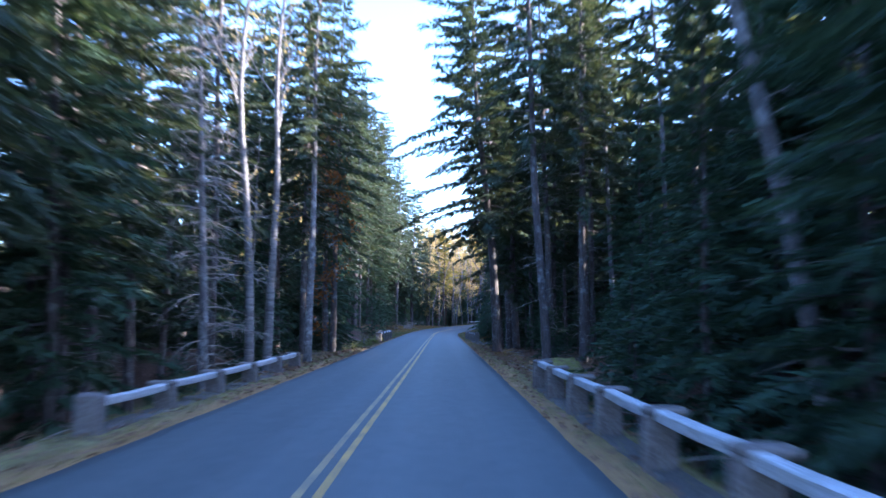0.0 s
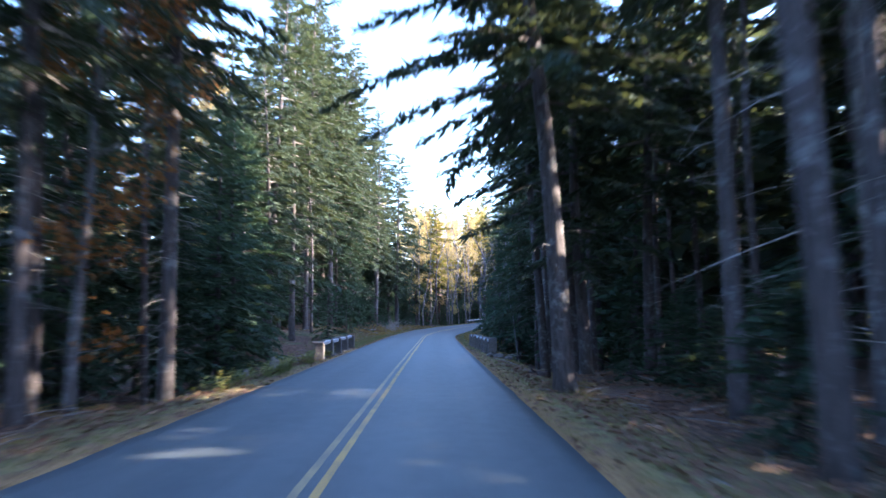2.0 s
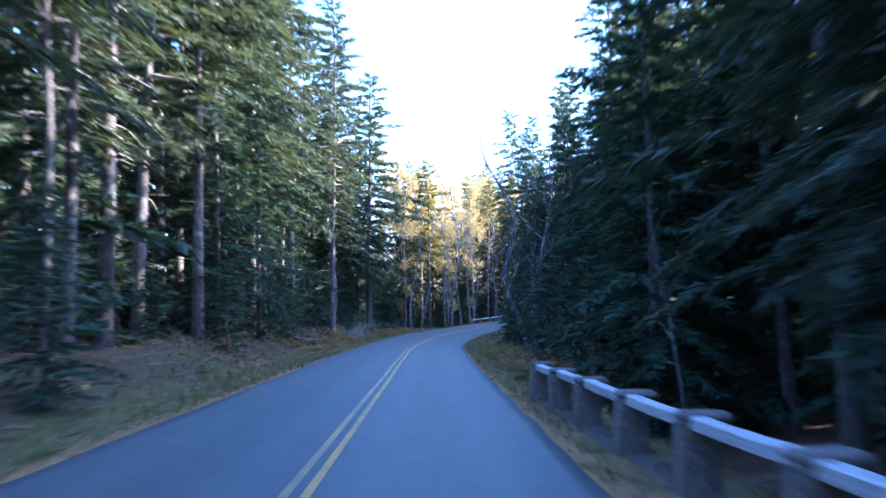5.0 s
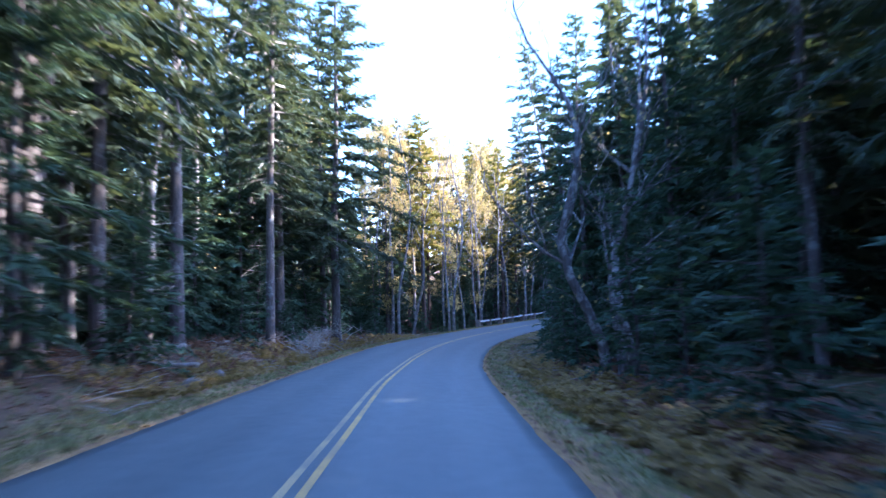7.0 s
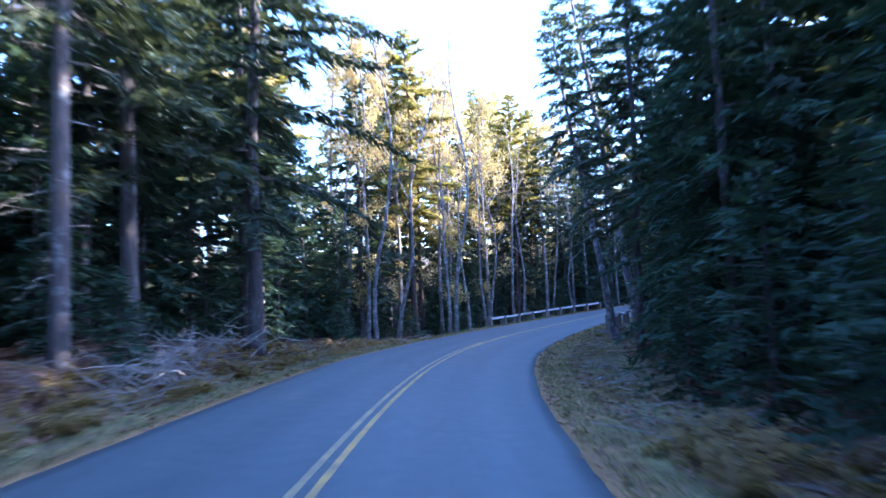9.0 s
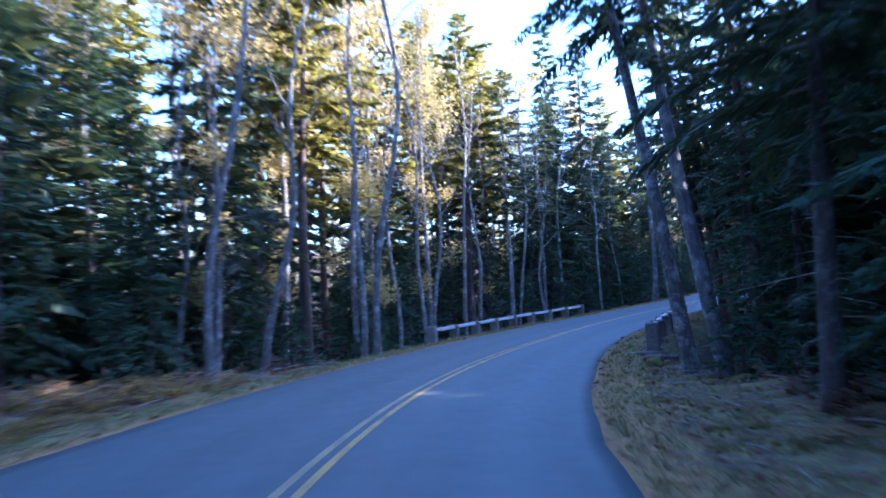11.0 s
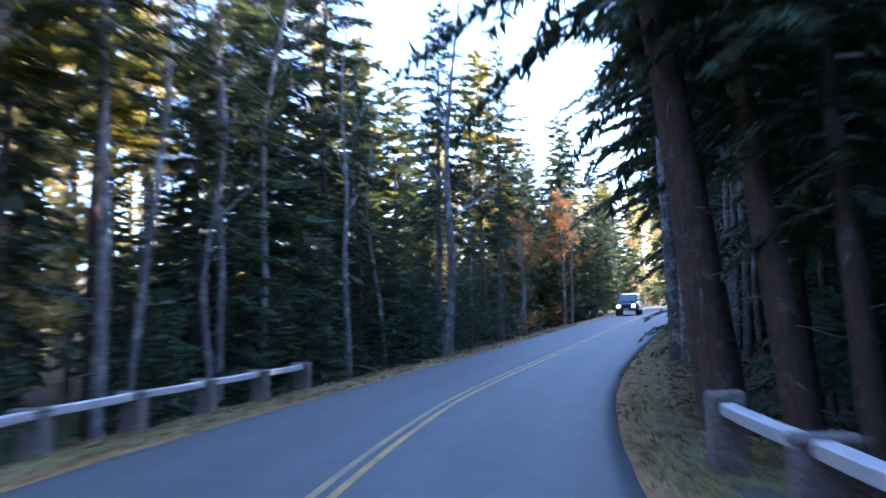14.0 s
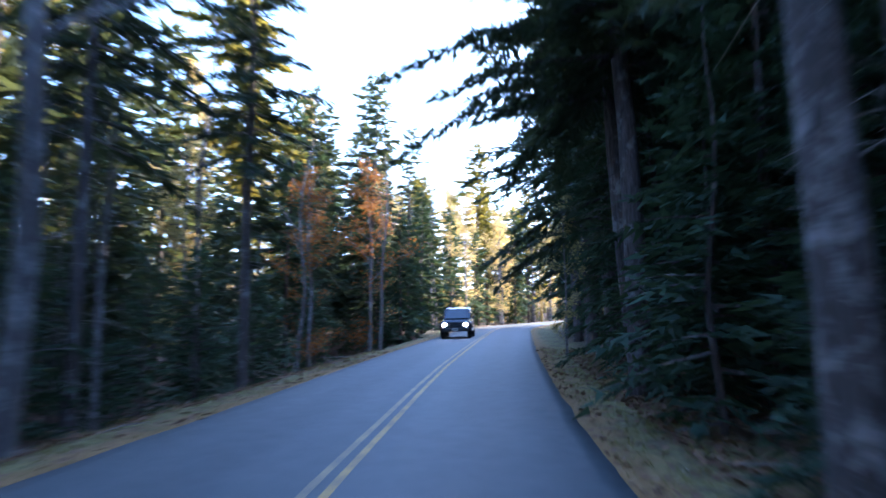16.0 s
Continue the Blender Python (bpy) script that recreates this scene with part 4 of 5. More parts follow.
plant_all([("pine", 152.0, -20.0, 1.15, 0, 0), ("tall_gold", 150.0, -17.2, 1.15, 0, 0), ("pine", 157.0, -24.0, 1.15, 0, 0), ("tall_gold", 147.0, -21.0, 1.1, 0, 0), ("pine", 144.0, -16.0, 1.1, 0, 0), ("tall_gold", 141.0, -13.5, 1.1, 0, 0), ("pine", 162.0, -27.0, 1.2, 0, 0), ("spruce", 138.0, -12.5, 1.2, 0, 0),
           ("fir", 176.5, -8.6, 0.9, 0, 0), ("fir", 180.5, -9.2, 1.0, 0, 0), ("spruce", 184.5, -8.4, 1.1, 0, 0), ("fir", 188.8, -9.0, 0.9, 0, 0), ("fir", 174.5, 8.8, 1.0, 0, 0), ("fir", 178.2, 7.8, 0.9, 0, 0), ("mid_spruce", 186.0, -12.0, 1.2, 0, 0),
           # the mid_firs at 46.5 and 46.8 are added to block a sun streak
           ("mid_fir", 151.5, -10.6, 0.8, 0, 0), ("mid_spruce", 155.5, -12.0, 1.2, 0, 0), ("mid_fir", 149.0, -12.6, 0.8, 0, 0), ("fir", 146.0, -11.5, 0.9, 0, 0), ("mid_spruce", 149.5, -9.9, 1.1, 0, 0), ("spruce", 52.0, -10.6, 1.1, 0, 0), ("spruce", 57.0, -12.5, 1.1, 0, 0), ("fir", 49.5, -9.6, 0.9, 0, 0), ("mid_fir", 46.5, 14.0, 1.1, 0, 0), ("mid_fir", 46.8, 22.0, 1.2, 0, 0), ("mid_spruce", 173.5, -13.0, 1.1, 0, 0), ("pine", 181.0, -19.5, 1.15, 0, 0), ("tall_gold", 186.0, -24.0, 1.2, 0, 0), ("pine", 192.5, -28.0, 1.25, 0, 0)])
plant_all([("gnarled", 109.4, 7.3, 0.9, 4, 100), ("overhang", 130.5, -5.9, 1.3, 1, 90), ("overhang", 125.5, -7.6, 1.25, 0, 0)])
plant_all([("fir", 27.0, 9.6, 0.7, 0, 0), ("fir", 33.5, 9.4, 0.7, 0, 0), ("small_fir", 30.0, 8.2, 1.0, 0, 0), ("small_fir", 24.5, 7.6, 0.9, 0, 0), ("mid_fir", 29.5, 12.0, 0.8, 0, 0), ("mid_fir", 24.0, 12.0, 0.8, 0, 0)])



def weights(s, side):
    """Which trees grow where: the mix along each side of the road."""
    if side < 0:
        table = [(26, "spruce spruce fir pole"), (54, "pole spruce pole thin_pole fir"), (74, "pole spruce fir pole"), (92, "pole spruce fir thin_pole"), (118, "pole spruce thin_pole fir"),
                 (152, "spruce fir pole thin_pole"), (182, "thin_pole fir spruce maple grey_pole"), (205, "thin_pole spruce maple pole"), (400, "spruce fir maple pine gold")]
    else:
        table = [(26, "fir fir spruce"), (60, "pole pole spruce"), (84, "fir fir spruce"), (112, "fir spruce fir"), (136, "fir fir spruce"), (176, "spruce fir pole"), (204, "fir spruce fir pole"), (400, "spruce fir")]
    for end, names in table:
        if s < end:
            return names.split()


def clear(s, u, gap):
    return all((s - a) ** 2 + (u - b) ** 2 > gap * gap for a, b in TAKEN)


MIDDLE = {"fir": "mid_fir", "spruce": "mid_spruce", "pole": "mid_spruce", "grey_pole": "mid_spruce"}


INNER = []


def shade_height(s, side, row):
    """How tall the trees stand along each side."""
    if side > 0:
        # right-hand heights are set by how much low sun they block
        table = [(9, 0.95, 1.15), (31, 0.95, 1.15), (62, 1.05, 1.1), (84, 1.0, 1.1), (128, 0.9, 1.05), (176, 0.95, 1.12), (205, 1.0, 1.1), (999, 1.05, 1.1)]
        return next(a if row == 0 else b for end, a, b in table if s < end)
    return 1.25 if 84 < s < 118 else 1.0


# where the low sun finds a way between the trees to the road: along, across
SUN_LANES = [plan(140.4, 0.0), plan(147.2, 0.6)]


def in_sun_lane(s, u):
    x, y = plan(s, u)
    return any(x > a + 2 and abs(y - b) < 0.9 and (x - a) * math.tan(radians(SUN_EL)) < 19 for a, b in SUN_LANES)


def open_wood(s, side):
    """The light stand outside the bend, where the sun comes in between the trunks."""
    return side < 0 and 152 < s < 190


def build_forest():
    rnd = random.Random(5)
    for row, (e0, gap, room) in enumerate(((4.3, 3.7, 2.3), (7.2, 3.2, 2.1), (10.5, 3.8, 2.3), (14.5, 4.6, 2.6), (19.0, 5.0, 2.6))):
        for side in (-1, 1):
            s = -6.0 - row * 2.7
            while s < (300 if side < 0 else 258):
                e = e0 + rnd.uniform(-0.6, 1.7)
                tall = shade_height(s, side, row)
                ss = s + rnd.uniform(-1.2, 1.2)
                u = (sides(ss)[1] + e) if side > 0 else (sides(ss)[0] - e)
                # inner right rows are packed closer to keep sun off the road
                s += gap * ((1.25 if 34 < s < 64 and row == 2 else 0.95 if 34 < s < 64 else 0.62) if side > 0 and row >= 2 else 1)
                if not clear(ss, u, room) or in_sun_lane(ss, u):
                    continue
                key = rnd.choice(weights(ss, side))
                if side < 0 and row >= 2 and rnd.random() < (0.75 if 64 < ss < 98 else 0.45 if 30 < ss < 64 else 0.2):
                    continue
                low = side < 0 and 140 < ss < 196 and rnd.random() < (0, 0.15, 0.25, 0.1, 0)[row]
                if side < 0 and 184 < ss < 222 and row < 2:
                    if rnd.random() < 0.35:
                        continue
                    if rnd.random() < 0.5:
                        key, tall = "mid_fir", 0.5
                if row >= 2 and side < 0 and rnd.random() < 0.3:
                    key = "back_gold"
                elif row >= 2:
                    key = "back_pine" if key in ("pine", "gold") and rnd.random() < 0.8 else "back_spruce"
                elif row == 1 and (side > 0 and 30 < ss < 62 or side < 0 and 140 < ss < 200):
                    key = rnd.choice(("thin_pole", "thin_pole", "thin_pole" if side > 0 else "mid_spruce"))
                elif row == 1 and not (side > 0 and 84 < ss < 114) or ss > 205 or ss < 2:
                    key = MIDDLE.get(key, key)
                if low:
                    key, tall = "mid_fir", 0.5
                if row == 0 and key == "fir" and not (side > 0 and 82 < ss < 116):
                    u += 0.9 * side
                if row >= 3 and key in ("back_spruce", "back_pine"):
                    size, turn = rnd.uniform(0.8, 1.12) * tall, rnd.uniform(0, 6.28)
                    if not (open_wood(ss, side) and turn < 3.6):
                        INNER.append((key, ss, u, size, turn))
                    continue
                plant(key, ss, u, rnd.uniform(0.78, 1.14) * tall, rnd.uniform(0, 3.0), rnd.uniform(0, 360))
    for k in range(520):
        side = -1 if k % 4 else 1
        ss, e = rnd.uniform(2, 230) if k % 2 else rnd.uniform(108, 205), rnd.uniform(6.5, 19.0)
        u = (sides(ss)[1] + e) if side > 0 else (sides(ss)[0] - e)
        if clear(ss, u, 1.3) and not in_sun_lane(ss, u):
            size, turn = rnd.uniform(0.22, 0.46), rnd.uniform(0, 6.28)
            if not (open_wood(ss, side) and turn < 2.6):
                INNER.append(("back_spruce", ss, u, size, turn))
    for k in range(140):
        side = rnd.choice((-1, 1, -1))
        ss = rnd.uniform(2, 215)
        e = rnd.uniform(2.4, 7.0) if k % 2 else rnd.uniform(6, 13)
        u = (sides(ss)[1] + e) if side > 0 else (sides(ss)[0] - e)
        if clear(ss, u, 1.0):
            plant("small_fir", ss, u, rnd.uniform(0.4, 0.95), rnd.uniform(0, 4.0), rnd.uniform(0, 360))


def inner_woods():
    """The trees deep in the forest, joined."""
    slots = {SPRUCE.name: 0, PINE.name: 1, BARK.name: 2, BARK_RED.name: 2}
    vs, fs, ms = [], [], []
    for k, (key, s, u, size, turn) in enumerate(INNER):
        src = KINDS[key][k % len(KINDS[key])]
        m = Matrix.Translation(spot(s, u)) @ Matrix.Rotation(turn, 4, "Z") @ Matrix.Diagonal((size, size, size, 1))
        for o in src.children:
            if not o.name.startswith("crown"):
                continue
            n = len(vs)
            vs += [tuple(m @ v.co) for v in o.data.vertices]
            fs += [tuple(i + n for i in p.vertices) for p in o.data.polygons]
            ms += [slots[o.data.materials[0].name]] * len(o.data.polygons)
        n, p = len(vs), spot(s, u, -0.3)
        vs += [tuple(p + Vector((math.cos(a) * 0.2, math.sin(a) * 0.2, 0)) * size * size) for a in (0, 1.26, 2.51, 3.77, 5.03)] + [tuple(p + Vector((0, 0, 16 * size)))]
        fs += [(n + i, n + (i + 1) % 5, n + 5) for i in range(5)]
        ms += [2] * 5
    me = bpy.data.meshes.new("inner_woods")
    me.from_pydata(vs, [], fs)
    for mat in (SPRUCE, PINE, BARK):
        me.materials.append(mat)
    me.polygons.foreach_set("material_index", ms)
    tagged(new("inner_woods", me), "dark spruces and pines deep in the shaded forest", "forest", kind="stuff")


build_forest()
inner_woods()


def far_woods():
    """Distant trees, too many to count."""
    rnd = random.Random(9)
    green, gold = Shape(), Shape()
    for side in (-1, 1):
        # extra trees on the right are added to block low sun
        for k in range(430 if side < 0 else 560):
            e = rnd.uniform(20, 90) if k % 3 == 0 else rnd.uniform(19, 42)
            s = rnd.uniform(-20, 300)
            u = (U_RIGHT + e) if side > 0 else (U_LEFT - e)
            if not in_sun_lane(s, u):
                # most left-hand trees are coloured gold to imitate sunlit gleams between the trunks
                grow(gold if side < 0 and k % 5 < 3 else green, rnd, spot(s, u), 0.62 + 0.36 * smooth(s, 90, 130) if side < 0 else 1.0)
    for k in range(190):
        s, u = rnd.uniform(255, 420), rnd.uniform(-60, 40)
        if abs(u) > 9:
            grow(gold if k % 3 == 0 else green, rnd, spot(s, u))
    tagged(new("far_woods", green.mesh("far_woods", PINE)), "distant mixed woods of yellow-green conifers", "forest", kind="stuff")
    tagged(new("far_golden_woods", gold.mesh("far_golden_woods", GOLD)), "distant broadleaf woods in a gold that stands in for sunlit gleams", "forest", kind="stuff")


def grow(sh, rnd, p, tall=1.0):
    h = rnd.uniform(13, 21) * tall
    sh.tube([p, p + Vector((rnd.uniform(-0.4, 0.4), rnd.uniform(-0.4, 0.4), h))], [0.2, 0.03], 4, False)
    base, wide = rnd.uniform(0.02, 0.2) * h, rnd.uniform(2.2, 3.4)
    for i in range(90):
        f = rnd.random() ** 1.2
        a = rnd.uniform(0, 6.28)
        r = wide * (1 - f) ** 0.8 * rnd.uniform(0.1, 1.0)
        q = p + Vector((math.cos(a) * r, math.sin(a) * r, base + (h - base) * f))
        d = Vector((math.cos(a), math.sin(a), rnd.uniform(-0.6, 0.1))).normalized()
        needle(sh, q, d, d.cross(Vector((rnd.uniform(-0.5, 0.5), 0, 1))).normalized(), rnd.uniform(0.8, 1.5), rnd.uniform(0.25, 0.45))


far_woods()

# ---- the forest floor's small things ----
def boulder(name, seed, size, mat):
    bm = bmesh.new()
    bmesh.ops.create_icosphere(bm, subdivisions=3, radius=0.5)
    for v in bm.verts:
        n = noise.noise(v.co * 2.2 + Vector((seed, 0, 0))) * 0.22 + noise.noise(v.co * 6 + Vector((seed, 5, 0))) * 0.06
        v.co = v.co * (1 + n)
        v.co.z *= 0.62
    bmesh.ops.scale(bm, vec=(size, size * 0.8, size), verts=bm.verts)
    me = bpy.data.meshes.new(name)
    bm.to_mesh(me)
    bm.free()
    me.materials.append(mat)
    return me


STONES = [boulder("stone", k, 1.0, GRANITE) for k in range(4)]
MOSSY = [boulder("mossy_stone", k + 9, 1.0, MOSS) for k in range(3)]


def stone(s, u, size, mossy=False, turn=0.0):
    ob = new("mossy_stone" if mossy else "stone", (MOSSY if mossy else STONES)[int(s * 7) % 3])
    tagged(ob, "low boulder covered in yellow-green moss" if mossy else "grey granite boulder half sunk in leaf litter", "stone", "boulders of the verge")
    ob.matrix_world = Matrix.Translation(spot(s, u, size * 0.12)) @ pose(0, 0, 0, 0, 0, turn) @ Matrix.Diagonal((size, size, size, 1))


for row in [(26.4, -4.9, 0.5), (64.3, 3.8, 0.45), (63.4, 4.1, 0.5), (62.5, 4.45, 0.4), (104.0, -4.6, 0.6), (107.2, -4.9, 0.4), (150.0, 5.3, 0.3), (149.0, 4.8, 0.28), (153.6, -4.6, 0.4), (84.5, 4.5, 0.4)]:
    stone(*row, turn=row[0] * 40)
for row in [(67.4, -4.3, 0.5, True), (146.6, 4.6, 0.5, True), (33.6, 5.7, 0.7, True)]:
    stone(*row, turn=row[0] * 40)


def headwall():
    """A culvert's low stone wall, its top grown over with moss."""
    root = tagged(new("culvert_headwall"), "low stone culvert wall with a thick moss cover", "stone wall", "")
    root.matrix_world = Matrix.Translation(spot(26.5, 4.8))
    inv = root.matrix_world.inverted()
    k = 0
    for layer in range(2):
        s = 21.0 + 0.4 * layer
        while s < 31.8:
            l = 1.0 + 0.5 * ((k * 37) % 10) / 10
            u = 4.12 + (s - 21.0) * 0.12
            ob = part("wall_stone", block(l - 0.03, 0.55, 0.34, 0.05, 0.04, k + 60, 2, OLD_STONE, "wall_stone"), root)
            z = max(deck(s, u)[2] - 0.50, lie(s, u) - 0.38) + layer * 0.33 + 0.05 * noise.noise((s * 2.0, layer, 1))
            x, y = plan(s + l / 2, u)
            ob.matrix_local = inv @ Matrix.Translation((x, y, z)) @ pose(0, 0, 0, 0, 0, 83 - heading(s))
            s += l
            k += 1
    sh = Shape()
    ss = np.arange(20.9, 32.4, 0.15)
    n = 11
    for s in ss:
        for j in range(n):
            v = j / (n - 1)
            u = 3.85 + (s - 21.0) * 0.12 + (1.3 + 0.25 * noise.noise((s * 0.8, 0, 7))) * v + 0.05 * noise.noise((s * 3, 0, 1)) * (1 - v)
            z = deck(s, u)[2] + 0.17 + 0.10 * math.sin(math.pi * v) + 0.15 * noise.noise((s * 1.1, v * 3, 2)) + 0.05 * noise.noise((s * 5, v * 10, 3))
            if j in (0, n - 1) or s in (ss[0], ss[-1]):
                z -= 0.16
            x, y = plan(s, u)
            sh.v.append(tuple(inv @ Vector((x, y, z))))
    sh.f = [(i * n + j, i * n + j + 1, (i + 1) * n + j + 1, (i + 1) * n + j) for i in range(len(ss) - 1) for j in range(n - 1)]
    part("moss", sh.mesh("moss", MOSS, True), root, "thick yellow-green moss")


headwall()


def wing_wall(rows):
    root = tagged(new("wing_wall"), "sloping row of pale granite slabs beside a guard rail", "stone wall", "")
    root.matrix_world = Matrix.Translation(spot(*rows[0]))
    inv = root.matrix_world.inverted()
    for k, (s, u) in enumerate(rows):
        ob = part("wall_stone", block(1.5, 0.42, 0.30, 0.06, 0.035, k + 90, 2, GRANITE, "wall_stone"), root)
        ob.matrix_local = inv @ Matrix.Translation(spot(s, u, -0.21)) @ pose(0, 0, 0, 3, 3, 68 - heading(s) + 6 * k)


wing_wall([(150.2, 4.45), (149.1, 4.75), (148.1, 5.15)])


def log(s, u, length, girth, turn, mat, label, lift=0.0, tilt=0.0):
    rnd = random.Random(int(s * 13))
    sh = Shape()
    n = 8
    pts = [Vector((length * (k / n - 0.5), 0.08 * length * noise.noise((s, k * 0.4, 0)) * 0.5, 0)) for k in range(n + 1)]
    sh.tube(pts, [girth * (1 - 0.35 * k / n) * rnd.uniform(0.93, 1.05) for k in range(n + 1)], 9)
    for k in range(4):
        p = pts[rnd.randrange(2, n)]
        sh.tube([p, p + Vector((rnd.uniform(-0.2, 0.3), rnd.uniform(-0.4, 0.4), rnd.uniform(0.1, 0.35)))], [girth * 0.25, girth * 0.1], 5)
    ob = tagged(new("fallen_log", sh.mesh("fallen_log", mat, True)), label, "log", "fallen logs")
    ob.matrix_world = Matrix.Translation(spot(s, u, girth * 0.7 + lift)) @ pose(0, 0, 0, 0, tilt, 90 - heading(s) + turn)


log(105.6, -6.0, 2.6, 0.07, 62, DEADWOOD, "pale barkless log lying on brown leaves")
log(110.5, -9.0, 4.5, 0.10, 80, DEADWOOD, "grey fallen trunk on the forest floor")
log(113.8, -8.2, 3.4, 0.06, 100, DEADWOOD, "thin pale fallen stem on the forest floor")
log(48.0, -4.9, 5.0, 0.14, 6, BARK, "dark fallen log along the verge")
log(50.2, 8.6, 3.5, 0.09, 70, BARK, "fallen branch on the shaded bank")
log(51.5, 4.4, 1.6, 0.10, 12, BARK_RED, "short cut log lying beside the asphalt")
log(49.0, 10.5, 5.0, 0.11, 85, DEADWOOD, "grey log lying across the shaded bank", 0.15)
log(188.5, 6.4, 2.2, 0.06, 40, BARK, "thin fallen branch among brown leaves")


def brush_pile(s, u, size, seed, label):
    """Dead branches heaped on the forest floor."""
    rnd = random.Random(seed)
    sh = Shape()
    for k in range(34):
        a = rnd.uniform(0, 6.283)
        p = Vector((rnd.gauss(0, 0.5), rnd.gauss(0, 0.35), rnd.uniform(0.0, 0.45)))
        d = Vector((math.cos(a), math.sin(a) * 0.7, rnd.uniform(-0.05, 0.5)))
        l = rnd.uniform(0.7, 1.9)
        pts = [p + d * l * j / 4 + Vector((rnd.gauss(0, 0.05), rnd.gauss(0, 0.05), 0.25 * math.sin(j * 0.8) - 0.10 * j * rnd.random())) for j in range(5)]
        sh.tube(pts, [0.020, 0.016, 0.012, 0.008, 0.003], 4, False)
        for j in (1, 2, 3):
            sh.tube([pts[j], pts[j] + Vector((rnd.gauss(0, 0.25), rnd.gauss(0, 0.25), rnd.uniform(-0.1, 0.35)))], [0.009, 0.003], 3, False)
    ob = tagged(new("brushwood", sh.mesh("brushwood", DEADWOOD)), label, "brushwood", "heaps of brushwood", kind="stuff")
    ob.matrix_world = Matrix.Translation(spot(s, u, -0.05)) @ pose(0, 0, 0, 0, 0, -heading(s)) @ Matrix.Diagonal((size, size, size, 1))


brush_pile(120.5, -4.9, 1.25, 3, "tangle of pale grey dead branches on the leaf litter")
brush_pile(124.0, -5.8, 1.2, 4, "tangle of grey dead branches beside a spruce trunk")
brush_pile(152.6, -6.4, 1.1, 5, "heap of grey dead branches below the guard rail")


def broken_post(s, u, h, w, lean):
    sh = Shape()
    sh.tube([(0, 0, -0.2), (0, 0, h * 0.5), (0.01, 0, h * 0.85), (0.03, 0.02, h)], [w, w * 0.95, w * 0.7, w * 0.12], 7)
    ob = tagged(new("broken_post", sh.mesh("broken_post", DEADWOOD)), "broken weathered wooden post stub in the grass", "post", "broken posts")
    ob.matrix_world = Matrix.Translation(spot(s, u)) @ pose(0, 0, 0, lean, 3, 0)


broken_post(50.9, -3.75, 0.52, 0.11, 4)
broken_post(51.9, -3.85, 0.40, 0.10, -6)
broken_post(49.8, -4.3, 0.36, 0.10, 5)


def scatter(name, count, seed, s_range, e_range, make, mat, label, category):
    rnd = random.Random(seed)
    sh = Shape()
    for k in range(count):
        s = rnd.uniform(*s_range)
        side = rnd.choice((-1, 1))
        e = e_range[0] + (e_range[1] - e_range[0]) * rnd.random() ** 1.4
        a, b = sides(s)
        u = b + e if side > 0 else a - e
        make(sh, rnd, s, u, e)
    tagged(new(name, sh.mesh(name, mat)), label, category, kind="stuff")


def blade(sh, rnd, s, u, e):
    if noise.noise((s * 0.5, u * 0.9, 3)) < -0.12 and rnd.random() < 0.8:
        return
    p = spot(s, u, -0.02)
    for k in range(3):
        a = rnd.uniform(0, 6.28)
        h = rnd.uniform(0.05, 0.17) * (0.7 + 0.5 * min(e, 1.5))
        q = p + Vector((rnd.uniform(-0.06, 0.06), rnd.uniform(-0.06, 0.06), 0))
        w = Vector((math.cos(a), math.sin(a), 0)) * rnd.uniform(0.006, 0.014)
        t = q + Vector((rnd.gauss(0, 0.10), rnd.gauss(0, 0.10), h * 0.75))
        sh.add([q - w, q + w, t], [(0, 1, 2)])


def leaf(sh, rnd, s, u, e):
    p = spot(s, u, rnd.uniform(0.005, 0.05))
    a = rnd.uniform(0, 6.28)
    d = Vector((math.cos(a), math.sin(a), rnd.uniform(-0.25, 0.4))).normalized()
    kite(sh, p, d, d.cross(Vector((rnd.uniform(-0.5, 0.5), rnd.uniform(-0.5, 0.5), 1))).normalized(), rnd.uniform(0.08, 0.18), rnd.uniform(0.03, 0.065))


def fern(sh, rnd, s, u, e):
    if noise.noise((s * 0.16, u * 0.25, 6)) < 0.0:
        return
    p = spot(s, u)
    size = rnd.uniform(0.22, 0.55)
    for k in range(6):
        a = rnd.uniform(0, 6.28)
        out = Vector((math.cos(a), math.sin(a), 0))
        side = Vector((-out.y, out.x, 0))
        rise = rnd.uniform(0.5, 1.1)
        for j in range(9):
            r = 0.15 + 0.1 * j
            q = p + (out * r + Vector((0, 0, rise * r - 0.75 * r * r))) * size
            for w in (-1, 1):
                dd = (out * 0.6 + side * w + Vector((0, 0, rnd.uniform(-0.5, 0.0)))).normalized()
                needle(sh, q, dd, out, size * (0.30 - 0.02 * j), size * 0.035)


def tuft(sh, rnd, s, u, e):
    if e > ((3.2 if s > 114 else 1.3) if u > 0 else 1.1 if s > 100 else 3.6):
        return
    p = spot(s, u, -0.02)
    for k in range(3):
        a = rnd.uniform(0, 6.28)
        q = p + Vector((rnd.uniform(-0.08, 0.08), rnd.uniform(-0.08, 0.08), 0))
        w = Vector((math.cos(a), math.sin(a), 0)) * rnd.uniform(0.007, 0.016)
        sh.add([q - w, q + w, q + Vector((rnd.gauss(0, 0.09), rnd.gauss(0, 0.09), rnd.uniform(0.04, 0.13 if u > 0 or s > 100 else 0.22)))], [(0, 1, 2)])


